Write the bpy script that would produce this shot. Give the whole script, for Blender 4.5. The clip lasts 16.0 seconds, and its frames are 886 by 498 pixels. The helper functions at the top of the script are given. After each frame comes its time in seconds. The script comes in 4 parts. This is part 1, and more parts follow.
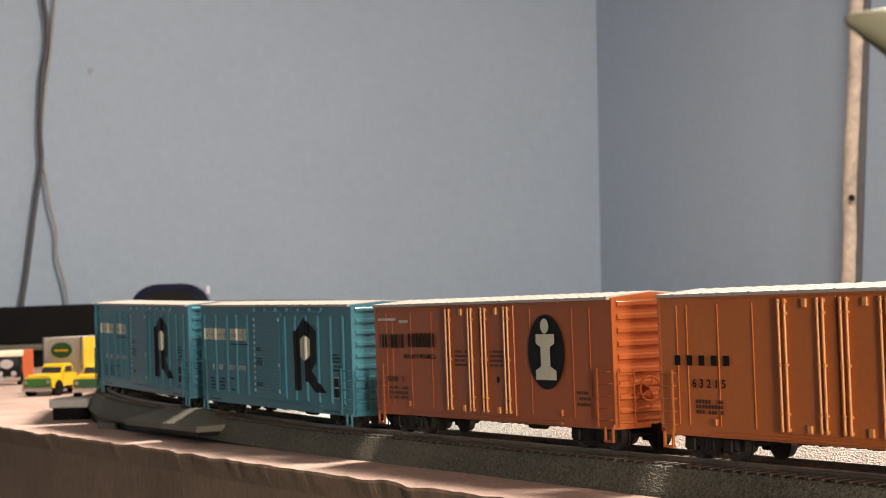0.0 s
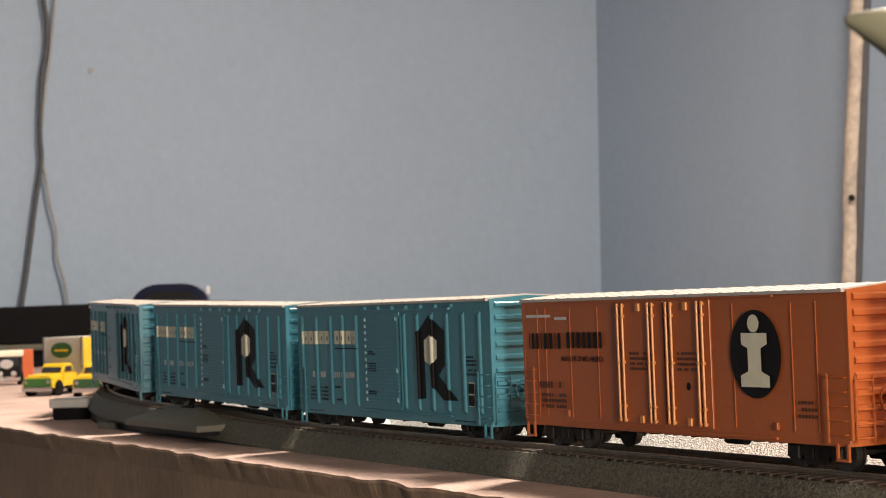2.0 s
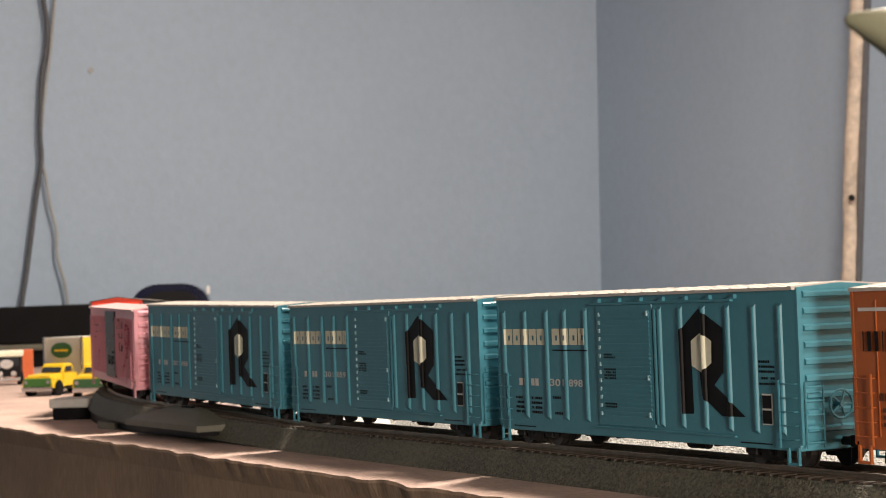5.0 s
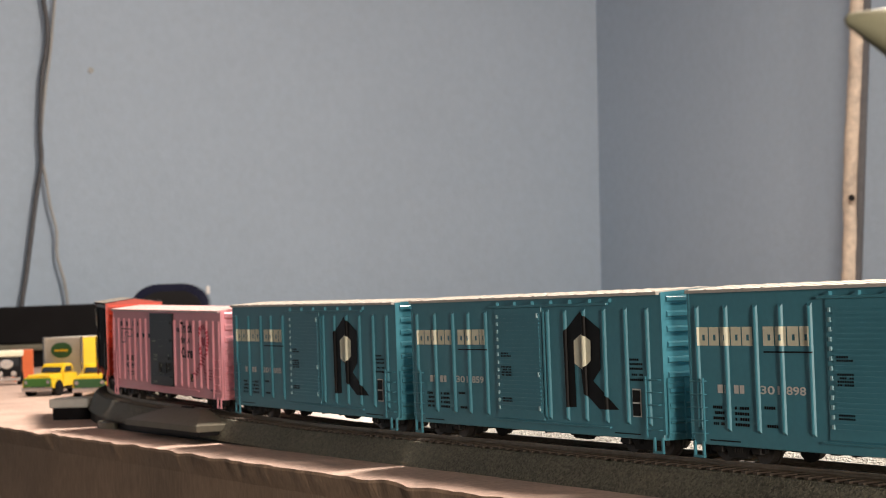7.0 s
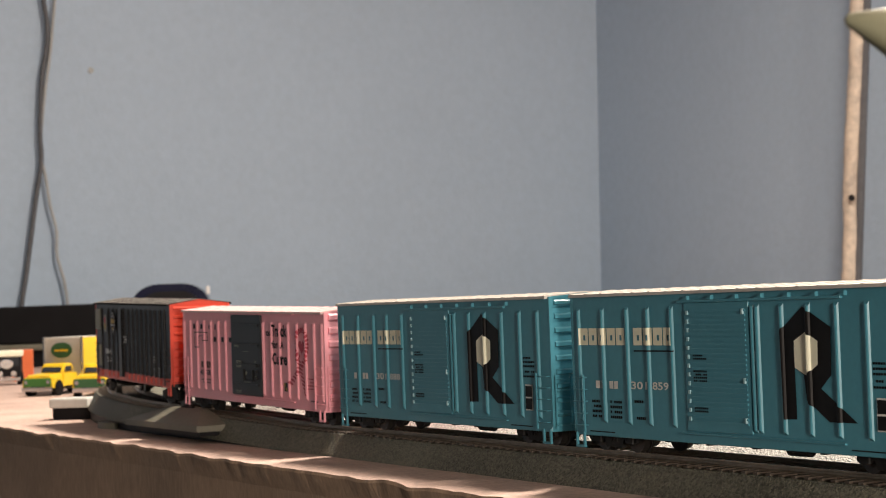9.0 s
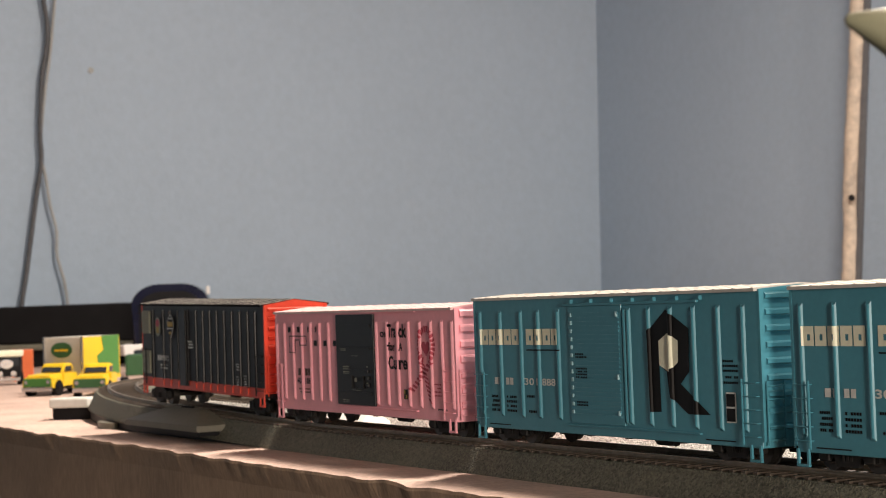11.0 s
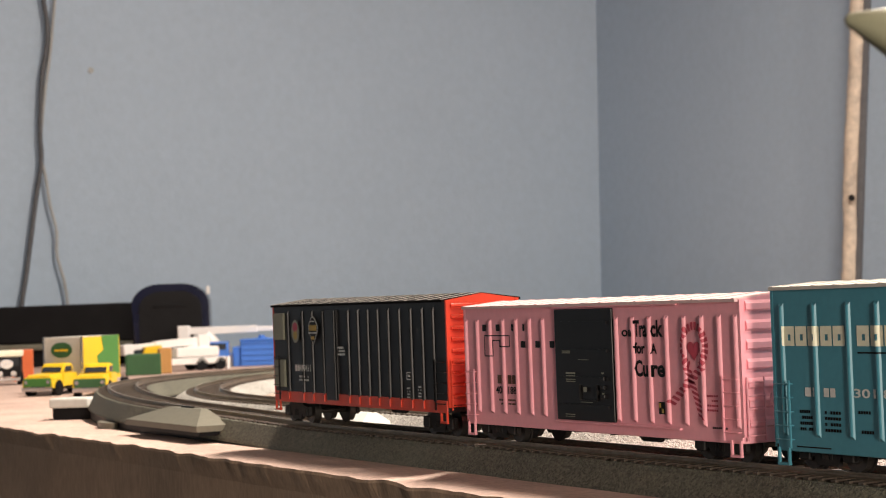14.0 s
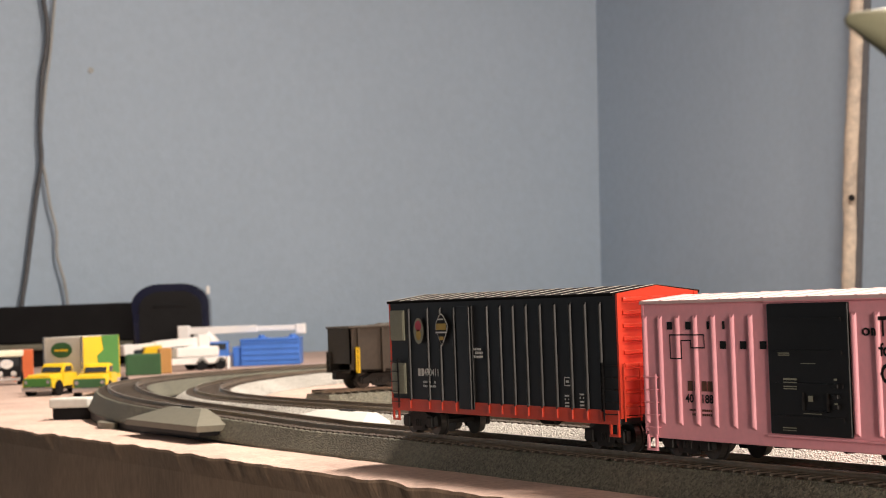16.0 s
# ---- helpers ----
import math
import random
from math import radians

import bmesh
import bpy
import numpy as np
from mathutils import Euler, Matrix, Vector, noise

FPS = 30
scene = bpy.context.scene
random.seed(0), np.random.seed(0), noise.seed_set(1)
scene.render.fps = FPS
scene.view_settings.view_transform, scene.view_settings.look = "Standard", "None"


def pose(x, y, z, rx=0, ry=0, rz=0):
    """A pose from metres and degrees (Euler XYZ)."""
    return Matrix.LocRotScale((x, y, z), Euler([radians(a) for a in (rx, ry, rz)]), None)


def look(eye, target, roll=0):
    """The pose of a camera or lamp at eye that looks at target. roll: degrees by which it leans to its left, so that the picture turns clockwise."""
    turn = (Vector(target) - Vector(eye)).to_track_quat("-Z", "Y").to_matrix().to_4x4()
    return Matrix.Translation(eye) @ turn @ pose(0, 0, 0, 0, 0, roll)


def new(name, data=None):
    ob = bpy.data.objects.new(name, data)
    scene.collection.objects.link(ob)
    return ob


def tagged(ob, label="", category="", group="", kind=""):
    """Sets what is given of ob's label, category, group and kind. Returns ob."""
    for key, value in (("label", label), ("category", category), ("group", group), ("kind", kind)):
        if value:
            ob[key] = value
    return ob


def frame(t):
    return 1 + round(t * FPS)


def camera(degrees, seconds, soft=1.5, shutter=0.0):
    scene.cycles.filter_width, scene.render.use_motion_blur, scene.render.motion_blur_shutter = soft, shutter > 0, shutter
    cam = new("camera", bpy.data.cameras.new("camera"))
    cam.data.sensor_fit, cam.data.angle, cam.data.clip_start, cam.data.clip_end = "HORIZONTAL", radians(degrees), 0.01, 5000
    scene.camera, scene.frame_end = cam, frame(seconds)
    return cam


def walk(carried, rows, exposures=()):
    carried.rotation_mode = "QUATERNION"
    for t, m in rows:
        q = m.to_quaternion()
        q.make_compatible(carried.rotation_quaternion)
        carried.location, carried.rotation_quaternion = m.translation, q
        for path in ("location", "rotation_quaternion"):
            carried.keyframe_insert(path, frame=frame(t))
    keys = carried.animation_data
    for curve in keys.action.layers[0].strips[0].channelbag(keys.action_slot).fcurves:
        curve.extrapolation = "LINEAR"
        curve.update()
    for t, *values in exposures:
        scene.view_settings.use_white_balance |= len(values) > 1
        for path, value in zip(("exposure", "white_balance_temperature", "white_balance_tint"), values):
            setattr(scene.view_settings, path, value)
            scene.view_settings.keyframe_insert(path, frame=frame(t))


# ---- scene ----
# The camera stands still on its support
EYE = Vector((1.0357, -0.3812, 1.057))
YAW, PITCH = radians(-62.2907), radians(1.5011)
cam = camera(24.956, 16.0, soft=1.0)
ahead = Vector((math.sin(YAW) * math.cos(PITCH), math.cos(YAW) * math.cos(PITCH), math.sin(PITCH)))
standing = look(EYE, EYE + ahead, -2.1307)
walk(cam, [(0.0, standing), (16.0, standing)], exposures=[(0.0, 0.0), (16.0, 0.0)])
cam.data.dof.use_dof = True
cam.data.dof.focus_distance = 0.66
cam.data.dof.aperture_fstop = 60.0

# ---- light: unseen lamps, the first placed by the train's shadow ----
world = bpy.data.worlds.new("world")
world.use_nodes = True
world.node_tree.nodes["Background"].inputs[0].default_value = (0.6, 0.7, 0.85, 1)
world.node_tree.nodes["Background"].inputs[1].default_value = 0.3
scene.world = world


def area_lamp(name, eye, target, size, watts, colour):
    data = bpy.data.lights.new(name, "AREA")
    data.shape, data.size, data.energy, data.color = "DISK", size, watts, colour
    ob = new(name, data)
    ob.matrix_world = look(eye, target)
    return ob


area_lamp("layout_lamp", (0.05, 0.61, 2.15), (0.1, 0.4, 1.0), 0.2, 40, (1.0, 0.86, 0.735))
# Added fill for car ends, roofs and walls; no such lamp is in view.
area_lamp("back_fill", (1.21, 0.54, 2.3), (0.5, 0.4, 1.0), 0.2, 18, (1.0, 0.86, 0.735))
# Added raking fill for car sides and posts; its source is unseen.
area_lamp("side_fill", (1.9, -0.37, 1.13), (0.3, 0.0, 1.03), 0.22, 15.5, (1.0, 0.86, 0.735))


# ---- materials ----
def principled(name):
    m = bpy.data.materials.new(name)
    m.use_nodes = True
    return m, m.node_tree, m.node_tree.nodes["Principled BSDF"]


def mat(name, colour, rough=0.5, metal=0.0, vary=0.12, grain=400.0, patch=30.0, bump=0.0, bump_scale=None, coat=0.0, other=None, spec=0.5, stretch=None):
    """Colour that varies at two scales, with fine relief. other: the colour of the patches, else a darker shade."""
    m, tree, shader = principled(name)
    nodes, links = tree.nodes, tree.links
    coords = nodes.new("ShaderNodeTexCoord")
    fine, wide = nodes.new("ShaderNodeTexNoise"), nodes.new("ShaderNodeTexNoise")
    fine.inputs["Scale"].default_value, wide.inputs["Scale"].default_value = grain, patch
    fine.inputs["Detail"].default_value, wide.inputs["Detail"].default_value = 4, 5
    links.new(coords.outputs["Object"], fine.inputs["Vector"])
    links.new(coords.outputs["Object"], wide.inputs["Vector"])
    both = nodes.new("ShaderNodeMath")
    both.operation = "ADD"
    links.new(fine.outputs["Fac"], both.inputs[0])
    links.new(wide.outputs["Fac"], both.inputs[1])
    ramp = nodes.new("ShaderNodeMapRange")
    ramp.inputs["From Min"].default_value, ramp.inputs["From Max"].default_value = 0.7, 1.3
    links.new(both.outputs[0], ramp.inputs["Value"])
    mix = nodes.new("ShaderNodeMix")
    mix.data_type = "RGBA"
    low = other if other else tuple(c * (1 - vary) for c in colour)
    high = colour if other else tuple(min(1, c * (1 + vary)) for c in colour)
    mix.inputs["A"].default_value, mix.inputs["B"].default_value = (*low, 1), (*high, 1)
    links.new(ramp.outputs["Result"], mix.inputs["Factor"])
    links.new(mix.outputs["Result"], shader.inputs["Base Color"])
    gloss = nodes.new("ShaderNodeMapRange")
    gloss.inputs["To Min"].default_value, gloss.inputs["To Max"].default_value = max(0.03, rough - 0.07), min(1, rough + 0.07)
    links.new(wide.outputs["Fac"], gloss.inputs["Value"])
    links.new(gloss.outputs["Result"], shader.inputs["Roughness"])
    shader.inputs["Metallic"].default_value = metal
    shader.inputs["Coat Weight"].default_value = coat
    shader.inputs["Specular IOR Level"].default_value = spec
    if bump:
        tex = nodes.new("ShaderNodeTexNoise")
        tex.inputs["Scale"].default_value = bump_scale or grain
        tex.inputs["Detail"].default_value = 6
        if stretch:
            scaled = nodes.new("ShaderNodeMapping")
            scaled.inputs["Scale"].default_value = stretch
            links.new(coords.outputs["Object"], scaled.inputs["Vector"])
            links.new(scaled.outputs["Vector"], tex.inputs["Vector"])
            links.new(scaled.outputs["Vector"], fine.inputs["Vector"])
        else:
            links.new(coords.outputs["Object"], tex.inputs["Vector"])
        relief = nodes.new("ShaderNodeBump")
        relief.inputs["Strength"].default_value, relief.inputs["Distance"].default_value = 0.8, bump
        links.new(tex.outputs["Fac"], relief.inputs["Height"])
        links.new(relief.outputs["Normal"], shader.inputs["Normal"])
    return m


def gravel(name, dark, light, scale):
    """Moulded ballast: cells of differing grey with relief."""
    m, tree, shader = principled(name)
    nodes, links = tree.nodes, tree.links
    coords = nodes.new("ShaderNodeTexCoord")
    cells, wide = nodes.new("ShaderNodeTexVoronoi"), nodes.new("ShaderNodeTexNoise")
    cells.inputs["Scale"].default_value, wide.inputs["Scale"].default_value = scale, 14
    links.new(coords.outputs["Object"], cells.inputs["Vector"])
    links.new(coords.outputs["Object"], wide.inputs["Vector"])
    split = nodes.new("ShaderNodeSeparateColor")
    links.new(cells.outputs["Color"], split.inputs[0])
    both = nodes.new("ShaderNodeMath")
    both.operation = "MULTIPLY_ADD"
    links.new(split.outputs[0], both.inputs[0])
    both.inputs[1].default_value = 0.7
    links.new(wide.outputs["Fac"], both.inputs[2])
    shade = nodes.new("ShaderNodeMapRange")
    shade.inputs["From Min"].default_value, shade.inputs["From Max"].default_value = 0.4, 1.2
    links.new(both.outputs[0], shade.inputs["Value"])
    mix = nodes.new("ShaderNodeMix")
    mix.data_type = "RGBA"
    mix.inputs["A"].default_value, mix.inputs["B"].default_value = (*dark, 1), (*light, 1)
    links.new(shade.outputs["Result"], mix.inputs["Factor"])
    links.new(mix.outputs["Result"], shader.inputs["Base Color"])
    shader.inputs["Roughness"].default_value = 0.55
    relief = nodes.new("ShaderNodeBump")
    relief.inputs["Strength"].default_value, relief.inputs["Distance"].default_value = 1.0, 0.0007
    links.new(cells.outputs["Distance"], relief.inputs["Height"])
    links.new(relief.outputs["Normal"], shader.inputs["Normal"])
    return m


WALL = mat("wall_paint", (0.375, 0.468, 0.575), 0.75, vary=0.05, grain=90, patch=2.5, bump=0.0006, bump_scale=160)
CEILING = mat("ceiling_paint", (0.5, 0.49, 0.47), 0.85, vary=0.04, grain=60, patch=3)
FLOOR = mat("floor_board", (0.085, 0.062, 0.045), 0.6, vary=0.2, grain=60, patch=4)
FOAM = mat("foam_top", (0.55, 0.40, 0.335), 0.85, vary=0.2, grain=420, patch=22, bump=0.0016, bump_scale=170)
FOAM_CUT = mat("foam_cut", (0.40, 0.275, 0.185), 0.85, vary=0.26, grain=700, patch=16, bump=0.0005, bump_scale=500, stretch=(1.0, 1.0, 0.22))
BED = gravel("roadbed_plastic", (0.034, 0.034, 0.024), (0.21, 0.202, 0.148), 1500)
# Lit copy of the roadbed: lamplight on the inner track is in the colour.
BED_LIT = gravel("lit_roadbed_plastic", (0.2, 0.19, 0.17), (0.6, 0.58, 0.53), 1300)
GREY = mat("grey_plastic", (0.16, 0.152, 0.115), 0.5, vary=0.12, grain=300, patch=30, bump=0.0002)
PALE = mat("pale_plastic", (0.6, 0.6, 0.56), 0.5, vary=0.08, grain=300, patch=30)
TIE = mat("tie_plastic", (0.075, 0.056, 0.041), 0.6, vary=0.3, grain=600, patch=60)
RAIL = mat("nickel_rail", (0.32, 0.26, 0.2), 0.36, 0.85, vary=0.25, grain=500, patch=40)
BLACK = mat("black_plastic", (0.008, 0.008, 0.009), 0.5, vary=0.3, grain=400, patch=40, spec=0.15)
WHEEL = mat("wheel_metal", (0.05, 0.045, 0.04), 0.4, 0.5, vary=0.3, grain=600, patch=80)
DARK = mat("under_black", (0.014, 0.013, 0.012), 0.6, vary=0.3, grain=500, patch=50, spec=0.25)
ORANGE = mat("orange_paint", (0.47, 0.125, 0.03), 0.36, vary=0.06, grain=500, patch=25)
# Lighter orange: highlights on lock rods and latches are put into the colour.
ORANGE_GLINT = mat("orange_glint_paint", (0.78, 0.32, 0.085), 0.36, vary=0.14, grain=700, patch=60)
ORANGE_B = mat("light_orange_paint", (0.63, 0.185, 0.038), 0.36, vary=0.06, grain=500, patch=25)
# Paler teal carries the small highlights of door clips and latches.
TEAL_GLINT = mat("teal_glint_paint", (0.3, 0.5, 0.55), 0.4, vary=0.1, grain=500, patch=25)
TEAL = mat("teal_paint", (0.07, 0.265, 0.338), 0.36, vary=0.06, grain=500, patch=25)
PINK = mat("pink_paint", (0.95, 0.42, 0.48), 0.42, vary=0.05, grain=500, patch=25)
NIGHT = mat("black_paint", (0.009, 0.008, 0.008), 0.4, vary=0.2, grain=500, patch=25, spec=0.30)
RED = mat("red_paint", (0.66, 0.06, 0.025), 0.42, vary=0.06, grain=500, patch=25)
ROOF = mat("galvanised_roof", (0.6, 0.56, 0.51), 0.5, 0.15, vary=0.1, grain=500, patch=30)
ROOF_PINK = mat("pink_roof", (0.8, 0.55, 0.54), 0.5, vary=0.06, grain=500, patch=30)
ROOF_DARK = mat("dark_roof", (0.012, 0.011, 0.011), 0.9, vary=0.2, grain=500, patch=30, spec=0.05)
INK = mat("black_ink", (0.008, 0.007, 0.007), 0.5, vary=0.2, grain=500, patch=60, spec=0.20)
CREAM = mat("cream_ink", (0.85, 0.84, 0.65), 0.5, vary=0.06, grain=500, patch=60)
WHITE_INK = mat("white_ink", (0.74, 0.74, 0.7), 0.5, vary=0.1, grain=500, patch=60)
BROWN_INK = mat("brown_ink", (0.12, 0.04, 0.015), 0.5, vary=0.2, grain=500, patch=60)
KHAKI = mat("khaki_paint", (0.3, 0.3, 0.22), 0.5, vary=0.1, grain=500, patch=60)
RIBBON = mat("crimson_ink", (0.55, 0.06, 0.1), 0.5, vary=0.08, grain=500, patch=60)
GOLD = mat("gold_ink", (0.5, 0.33, 0.06), 0.5, vary=0.1, grain=500, patch=60)
YELLOW = mat("yellow_paint", (0.75, 0.5, 0.02), 0.35, vary=0.06, grain=500, patch=40)
GREEN = mat("green_paint", (0.06, 0.2, 0.04), 0.4, vary=0.1, grain=500, patch=40)
DEEP_GREEN = mat("deep_green_paint", (0.03, 0.1, 0.035), 0.5, vary=0.15, grain=500, patch=40)
BLUE = mat("blue_paint", (0.06, 0.19, 0.62), 0.4, vary=0.08, grain=500, patch=40)
NAVY = mat("navy_plastic", (0.008, 0.010, 0.028), 0.18, vary=0.15, grain=300, patch=20)
WHITE = mat("white_paint", (0.78, 0.76, 0.74), 0.4, vary=0.05, grain=500, patch=40)
BOX_GREY = mat("box_grey", (0.5, 0.48, 0.44), 0.5, vary=0.06, grain=500, patch=40)
RUST = mat("orange_box", (0.7, 0.17, 0.06), 0.45, vary=0.08, grain=500, patch=40)
TAN = mat("tan_paint", (0.5, 0.26, 0.08), 0.5, vary=0.1, grain=500, patch=40)
CHROME = mat("chrome", (0.6, 0.58, 0.56), 0.25, 0.9, vary=0.1, grain=500, patch=40)
GLASS = mat("dark_glass", (0.03, 0.035, 0.04), 0.12, vary=0.1, grain=100, patch=20)
COAL_BROWN = mat("coal_car_brown", (0.034, 0.026, 0.018), 0.6, vary=0.25, grain=400, patch=40)
WIRE_DARK = mat("dark_cable", (0.085, 0.087, 0.095), 0.5, vary=0.2, grain=200, patch=12)
WIRE_PALE = mat("pale_cable", (0.36, 0.37, 0.37), 0.5, vary=0.15, grain=200, patch=12)
WRAP = mat("pipe_wrap", (0.66, 0.56, 0.45), 0.55, vary=0.2, grain=120, patch=22, bump=0.002, bump_scale=45, other=(0.36, 0.31, 0.26))
LAMP_GREEN = mat("pale_green_enamel", (0.29, 0.285, 0.19), 0.45, vary=0.06, grain=100, patch=10)


# ---- mesh helpers ----
def mesh_of(bm, name, material, smooth=False):
    bmesh.ops.recalc_face_normals(bm, faces=bm.faces)
    me = bpy.data.meshes.new(name)
    bm.to_mesh(me)
    bm.free()
    me.materials.append(material)
    if smooth:
        me.shade_smooth()
    return me


def part(name, bm, material, parent=None, label="", smooth=False):
    """Links a bmesh as one mesh object under a thing or part."""
    ob = new(name, mesh_of(bm, name, material, smooth))
    ob.parent = parent
    if label:
        tagged(ob, label)
    return ob


def thing(name, m, label, category, group="", kind=""):
    ob = new(name)
    ob.empty_display_size = 0.02
    ob.matrix_world = m
    return tagged(ob, label, category, group, kind)


def box(bm, x0, x1, y0, y1, z0, z1, bevel=0.0):
    made = bmesh.ops.create_cube(bm, size=1.0)["verts"]
    for v in made:
        v.co = Vector((x0 + (v.co.x + 0.5) * (x1 - x0), y0 + (v.co.y + 0.5) * (y1 - y0), z0 + (v.co.z + 0.5) * (z1 - z0)))
    if bevel:
        edges = list({e for v in made for e in v.link_edges})
        bmesh.ops.bevel(bm, geom=edges, offset=bevel, segments=2, affect="EDGES", profile=0.5)
    return bm


def a_box(x0, x1, y0, y1, z0, z1, bevel=0.0):
    return box(bmesh.new(), x0, x1, y0, y1, z0, z1, bevel)


def rod(bm, a, b, r, n=10, r2=None):
    a, b = Vector(a), Vector(b)
    m = Matrix.Translation((a + b) / 2) @ (b - a).to_track_quat("Z", "Y").to_matrix().to_4x4()
    bmesh.ops.create_cone(bm, cap_ends=True, segments=n, radius1=r, radius2=r if r2 is None else r2, depth=(b - a).length, matrix=m)
    return bm


def slab(bm, outline, a, b, axis="y"):
    """A flat outline, drawn in the two other axes, given depth from a to b along the axis."""
    def at(p, d):
        return {"y": (p[0], d, p[1]), "x": (d, p[0], p[1]), "z": (p[0], p[1], d)}[axis]
    low, high = [bm.verts.new(at(p, a)) for p in outline], [bm.verts.new(at(p, b)) for p in outline]
    bm.faces.new(low)
    bm.faces.new(high[::-1])
    n = len(outline)
    for i in range(n):
        bm.faces.new((low[i], low[(i + 1) % n], high[(i + 1) % n], high[i]))
    return bm


def oval(u, z, ru, rz, n=36, start=0.0):
    return [(u + ru * math.cos(start + 2 * math.pi * i / n), z + rz * math.sin(start + 2 * math.pi * i / n)) for i in range(n)]


def lettering(text, u0, z0, z1, u1=None, bold=0.0):
    """Words as a flat mesh in the upright plane, scaled to stand from u0 to u1 and z0 to z1."""
    curve = bpy.data.curves.new("lettering", "FONT")
    curve.body, curve.offset, curve.resolution_u = text, bold, 3
    ob = new("lettering", curve)
    me = bpy.data.meshes.new_from_object(ob.evaluated_get(bpy.context.evaluated_depsgraph_get()))
    bm = bmesh.new()
    bm.from_mesh(me)
    bpy.data.objects.remove(ob)
    bpy.data.curves.remove(curve)
    bpy.data.meshes.remove(me)
    xs, ys = [v.co.x for v in bm.verts], [v.co.y for v in bm.verts]
    fz = (z1 - z0) / (max(ys) - min(ys))
    fu = fz if u1 is None else (u1 - u0) / (max(xs) - min(xs))
    for v in bm.verts:
        v.co = Vector((u0 + (v.co.x - min(xs)) * fu, 0, z0 + (v.co.y - min(ys)) * fz))
    return bm


def flat(outlines):
    bm = bmesh.new()
    for outline in outlines:
        bm.faces.new([bm.verts.new((u, 0, z)) for u, z in outline])
    return bm


def bars(rows):
    return flat([[(a, c), (b, c), (b, d), (a, d)] for a, b, c, d in rows])


def post_profile(wide, deep):
    """Across and out from the panel: the rounded section of a stamped post."""
    bow = [(-wide * math.cos(radians(a)) * 0.8, deep * math.sin(radians(a)) ** 0.7) for a in (30, 60, 90, 120, 150)]
    return [(-wide, 0.0)] + bow + [(wide, 0.0)]


def decal(name, bm, material, parent, y, posts=(), proud=0.0, label="", half=0.0011):
    """Paint on a side at y; where posts stand proud of it, the paint runs over them too."""
    section = post_profile(half, proud)
    u0, u1 = min(v.co.x for v in bm.verts), max(v.co.x for v in bm.verts)
    crossed = [p for p in posts if u0 - half < p < u1 + half]
    for p in crossed:
        for a, _ in section:
            bmesh.ops.bisect_plane(bm, geom=bm.verts[:] + bm.edges[:] + bm.faces[:], plane_co=(p + a, 0, 0), plane_no=(1, 0, 0))
    for v in bm.verts:
        out = 0.0
        for p in crossed:
            if abs(v.co.x - p) < half:
                out = float(np.interp(v.co.x - p, [a for a, _ in section], [b for _, b in section]))
        v.co.y = y - out
    ob = new(name, bpy.data.meshes.new(name))
    bm.to_mesh(ob.data)
    bm.free()
    ob.data.materials.append(material)
    ob.parent = parent
    return tagged(ob, label) if label else ob


# ---- the line that the train follows ----
RAIL_TOP, TABLE = 1.0035, 0.9915
BEND, CLIMB, CLIMB_FROM, CLIMB_LONG = 0.641, 0.0187, 0.2, 0.4


def line(s, bend=BEND, start=0.0, aside=0.0, climb=CLIMB):
    """Place and heading (degrees) on a track: straight along x, then bending away to the back."""
    if s > start:
        x, y, a = s, aside, 0.0
    else:
        a = (s - start) / bend
        x, y = start + bend * math.sin(a), aside + bend * (1 - math.cos(a))
    rise = climb * min(CLIMB_LONG, max(0.0, CLIMB_FROM - s))
    rise = max(0.0, rise - 0.6 * climb * max(0.0, -0.26 - s))
    return Vector((x, y, RAIL_TOP + rise)), math.degrees(a)


# ---- the room ----
def room():
    x0, x1, y0, y1, z1 = -1.75, 4.4, -3.4, 1.37, 2.45
    def wall(name, *size):
        return tagged(part(name, a_box(*size), WALL), "plain pale blue-grey painted room wall", "wall", kind="structure")
    wall("wall_west", x0 - 0.1, x0, y0 - 0.1, y1 + 0.2, 0, z1)
    north = wall("wall_north", x0, x1, y1, y1 + 0.1, 0, z1)
    for v in north.data.vertices:
        v.co.y += 0.025 * (v.co.z - 1.0)
    wall("wall_south", x0, x1, y0 - 0.1, y0, 0, z1)
    wall("wall_east", x1, x1 + 0.1, y0 - 0.1, y1 + 0.1, 0, z1)
    tagged(part("floor", a_box(x0 - 0.1, x1 + 0.1, y0 - 0.1, y1 + 0.1, -0.1, 0), FLOOR), "brown board floor of the room", "floor", kind="structure")
    tagged(part("ceiling", a_box(x0 - 0.1, x1 + 0.1, y0 - 0.1, y1 + 0.1, z1, z1 + 0.1), CEILING), "white painted ceiling", "ceiling", kind="structure")


